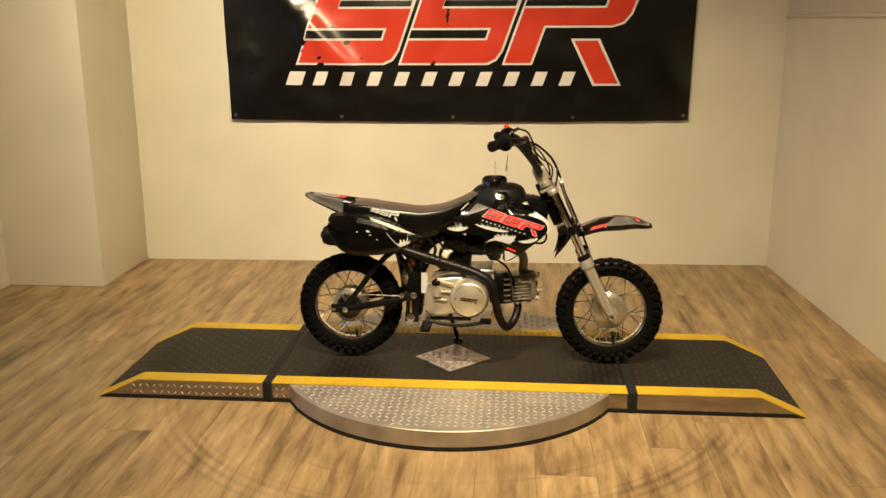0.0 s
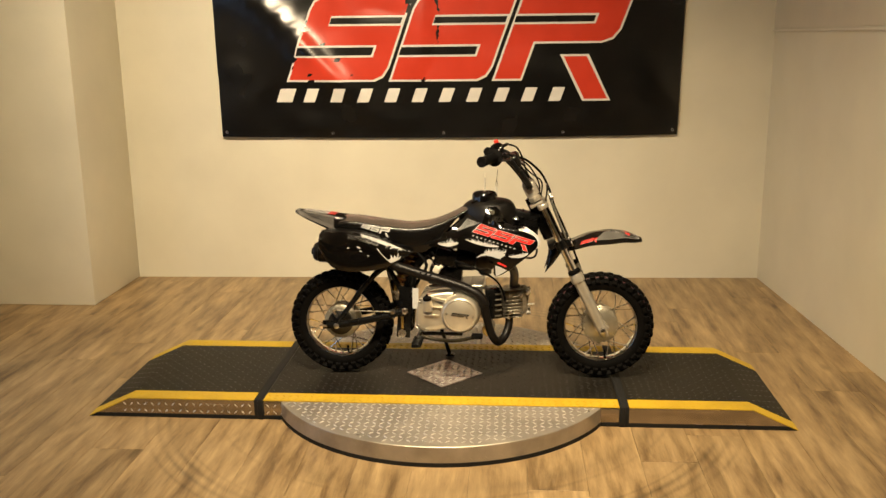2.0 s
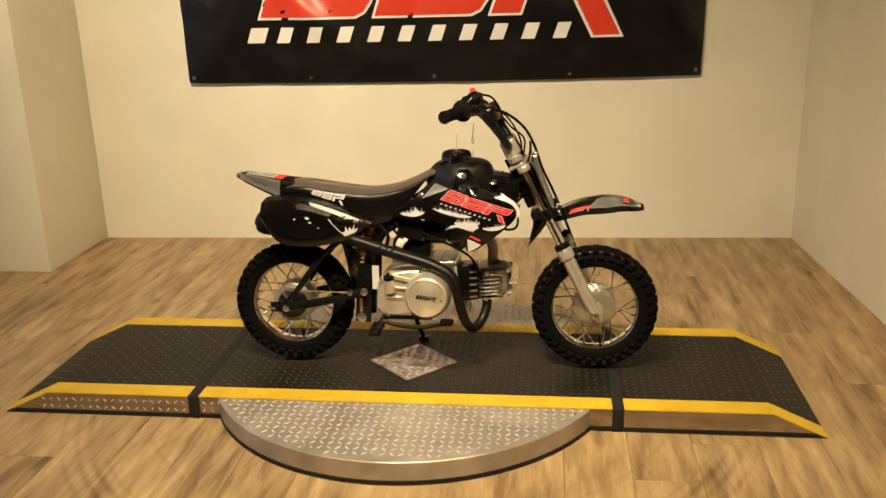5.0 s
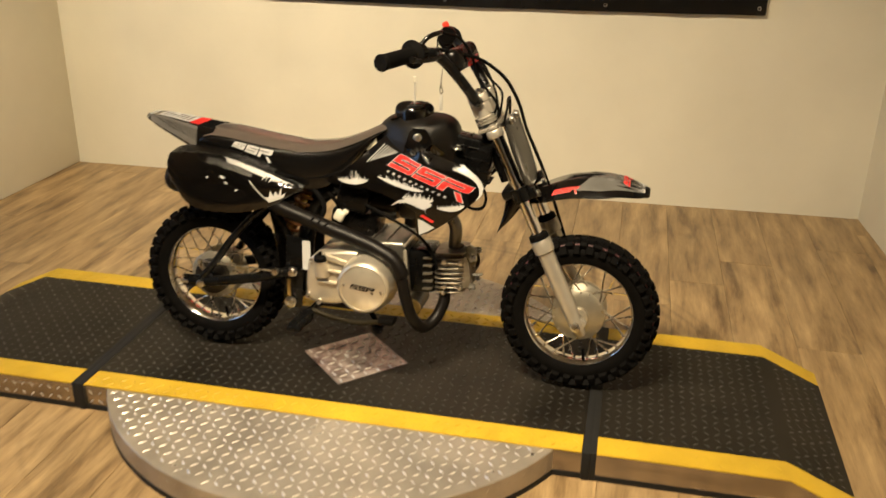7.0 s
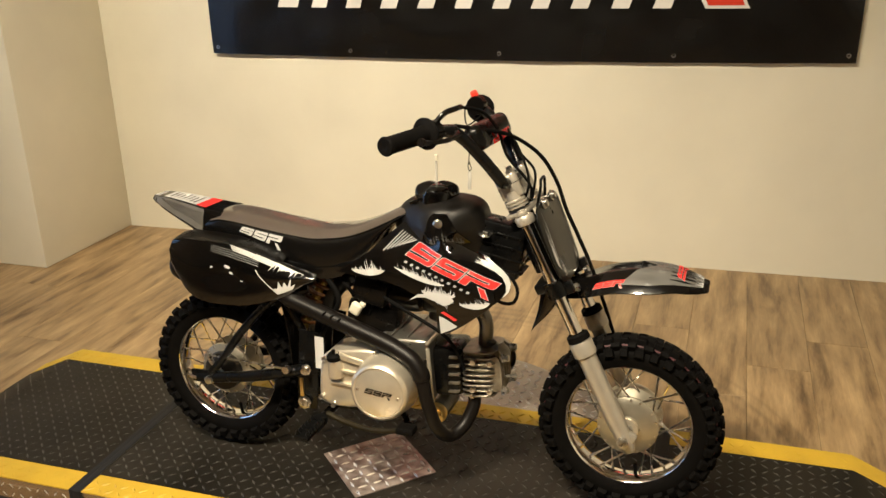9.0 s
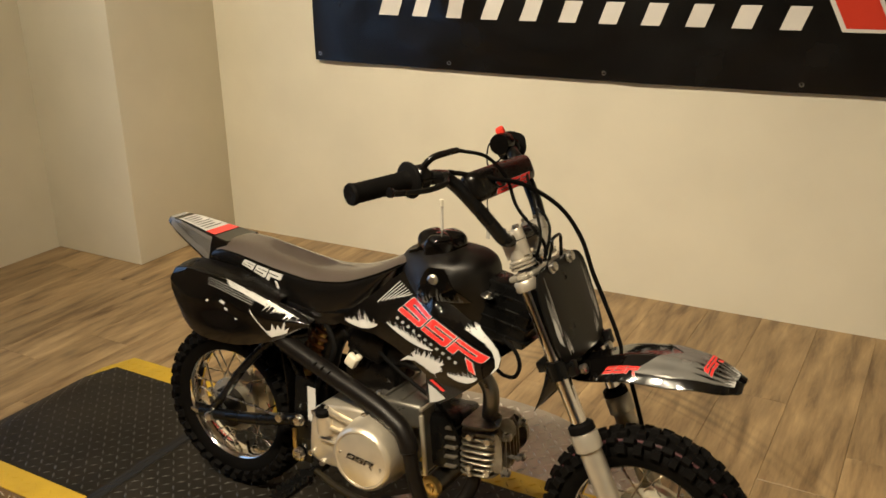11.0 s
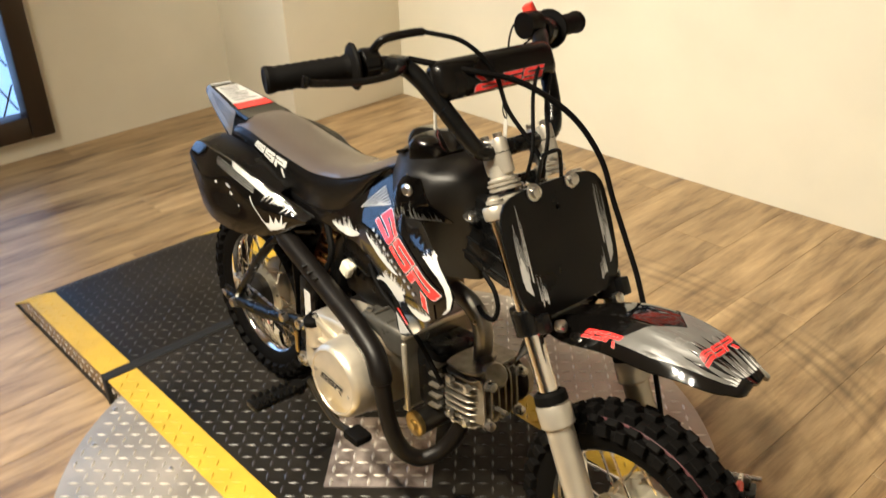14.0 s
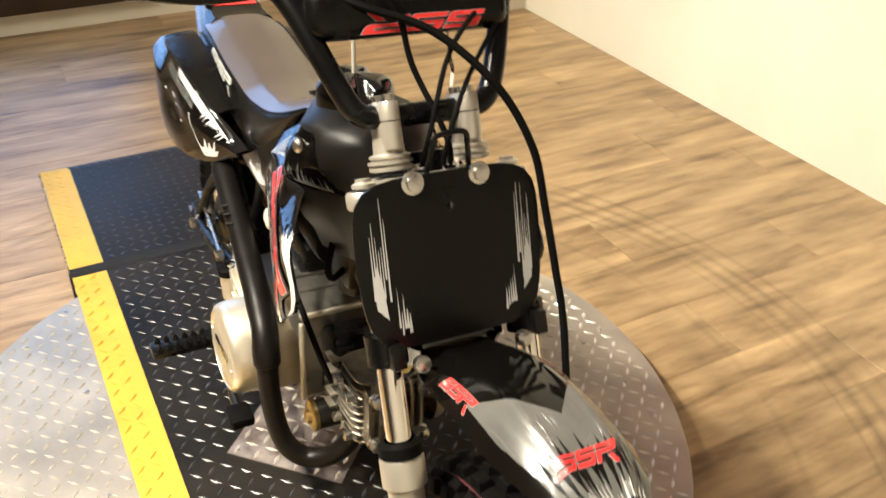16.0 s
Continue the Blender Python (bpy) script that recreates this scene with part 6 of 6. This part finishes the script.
def shr_f(s, off):
    def f(u, v, d=0.0):
        y = 0.082 + 0.262 * max(0.0, u - 0.055) + 0.010 * math.sin(math.pi * min(1, max(0, (v - 0.39) / 0.2)))
        y -= 0.014 * max(0, (u - 0.285) / 0.06) ** 1.6 + 22.0 * max(0.0, v - 0.550) ** 2 * min(1.0, max(0.0, (u - 0.19) / 0.03)) + 5.0 * max(0.0, v - 0.512) ** 2 * min(1.0, max(0.0, (0.200 - u) / 0.05))
        return Vector((u, s * (y + off - d), v))

    return f


for s in (-1, 1):
    sh_ = part("shroud", sheet(SHR, shr_f(s, 0), 0.004, 0.016), GLOSS, bike, "glossy black tank shroud with a red mark and white splashes", 50)
    ang = radians(-14.5)
    ux, uz = math.cos(ang), math.sin(ang)
    place = lambda u, v: (0.106 + 0.229 * u * ux + 0.010 * v, 0.547 + 0.229 * u * uz + 0.034 * v)
    bl = [place(-0.02, -0.10), place(0.80, -0.10), place(0.83, -0.30), place(0.97, -0.30), place(0.92, 0.30), place(0.985, 1.10), place(0.07, 1.10)]
    part("black_surround", panel_group([bl], shr_f(s, 0.0017), 0.016), DEC_BLACK, sh_)
    put_mark(place, lambda off: shr_f(s, off), 0.0022, DEC_RED, DEC_WHITE, DEC_BLACK, sh_, 0.016)
    lets = []
    for k in range(11):
        u = 0.02 + 0.066 * k
        lets.append([place(u, -0.40), place(u + 0.028, -0.40), place(u + 0.037, -0.25), place(u + 0.009, -0.25)])
    pieces("letter_bar", lets, shr_f(s, 0.0022), DEC_GREY, sh_, 0.016)
    wh = [
        [(0.274, 0.560), (0.286, 0.559), (0.283, 0.566), (0.297, 0.564), (0.296, 0.571), (0.313, 0.562), (0.328, 0.553), (0.341, 0.540), (0.347, 0.526), (0.344, 0.510), (0.336, 0.500), (0.330, 0.496), (0.338, 0.508), (0.337, 0.522), (0.330, 0.536), (0.315, 0.547), (0.296, 0.554)],
        [(0.119, 0.452), (0.138, 0.462), (0.158, 0.466), (0.182, 0.462), (0.200, 0.456), (0.216, 0.462), (0.226, 0.472), (0.220, 0.476), (0.205, 0.472), (0.186, 0.474), (0.160, 0.474), (0.140, 0.470)],
        [(0.190, 0.431), (0.204, 0.428), (0.232, 0.416), (0.214, 0.403), (0.192, 0.391)],
    ]
    strokes = (
        brush((-0.016, 0.501), (0.060, 0.506), 0.012, 0.026, 26, 32, (-0.3, 1.0)),
        brush((0.084, 0.518), (0.204, 0.500), 0.011, 0.019, 38, 33, (-0.45, 1.0)),
        brush((0.150, 0.478), (0.230, 0.482), 0.013, 0.024, 26, 34, (0.2, 1.0)),
        brush((0.182, 0.464), (0.226, 0.468), 0.002, 0.018, 12, 37, (0.4, -1.0)),
        brush((0.238, 0.466), (0.306, 0.481), 0.011, 0.018, 26, 35, (-0.6, 1.0)),
        brush((0.276, 0.558), (0.302, 0.570), 0.002, 0.022, 12, 36, (-0.9, 0.5)),
    )
    for br in strokes:
        part("white_splash", panel_group(br, shr_f(s, 0.0012), 0.016), DEC_WHITE, sh_)
    pieces("white_splash", wh, shr_f(s, 0.0009), DEC_WHITE, sh_, 0.016)
    part("grey_lines", panel_group([[(0.052 + 0.009 * k, 0.548 + 0.0035 * k), (0.090 + 0.0065 * k, 0.590 - 0.002 * k), (0.0918 + 0.0065 * k, 0.5888 - 0.002 * k), (0.0542 + 0.009 * k, 0.5462 + 0.0035 * k)] for k in range(7)], shr_f(s, 0.0008), 0.02), DEC_GREY, sh_)
    part("red_tab", panel_group([[(0.195, 0.440), (0.202, 0.444), (0.232, 0.432), (0.226, 0.427)]], shr_f(s, 0.0012), 0.02), DEC_RED, sh_)
    # white streaks running up the tank side
    arm = lambda u, v, d=0, s=s: Vector((u, s * (tank_y(u, v) + 0.0032 - d) - 0.004, v))
    part("shroud_arm", sheet([(0.140, 0.572), (0.150, 0.600), (0.156, 0.626), (0.164, 0.635), (0.192, 0.634), (0.202, 0.622), (0.214, 0.600), (0.236, 0.572)], arm, 0.003, 0.010), GLOSS, sh_, "", 50)
    tk = brush((0.162, 0.578), (0.226, 0.574), 0.001, 0.034, 30, 41, (-0.25, 1.0))
    on_tank = lambda u, v, d=0, s=s: Vector((u, s * (tank_y(u, v) + 0.0046) - 0.004, v))
    part("streak", panel_group(tk, on_tank, 0.012), GREYDEC, sh_)


# ---------- floor of planks ----------
sub = new("floor", finish(B((-0.3, -3.05, -0.035), (5.6, 9.9, 0.05)), "floor", OAK))
tagged(sub, "grey-brown oak-look plank floor with ring-shaped scuffs and a painted shadow ring", "floor", kind="structure")
PW, PL, GAP = 0.178, 1.22, 0.0007
rp = random.Random(12)
plank_mesh = {}


def plank(x, y, w, l):
    key = (round(w, 3), round(l, 3))
    if key not in plank_mesh:
        bm = bmesh.new()
        hw, hl, b = w / 2 - GAP / 2, l / 2 - GAP / 2, 0.0006
        lo = [bm.verts.new((sx * hw, sy * hl, -0.008)) for sx, sy in ((-1, -1), (1, -1), (1, 1), (-1, 1))]
        mi = [bm.verts.new((sx * hw, sy * hl, -b)) for sx, sy in ((-1, -1), (1, -1), (1, 1), (-1, 1))]
        hi = [bm.verts.new((sx * (hw - b), sy * (hl - b), 0)) for sx, sy in ((-1, -1), (1, -1), (1, 1), (-1, 1))]
        bm.faces.new(hi)
        for r0, r1 in ((lo, mi), (mi, hi)):
            for k in range(4):
                j = (k + 1) % 4
                bm.faces.new((r0[k], r0[j], r1[j], r1[k]))
        plank_mesh[key] = finish(bm, "plank", OAK, 20)
    ob = new("plank", plank_mesh[key])
    ob.location = (x, y, 0)
    ob.parent = sub


for i in range(26):
    x = -2.55 + PW * (i + 0.5)
    y = -4.2 - rp.choice([0.0, 0.2, 0.41, 0.61, 0.81, 1.02])
    while y < 1.75:
        a, b = max(y, -4.2), min(y + PL, 1.76)
        if b - a > 0.05:
            plank(x, (a + b) / 2, PW, b - a)
        y += PL
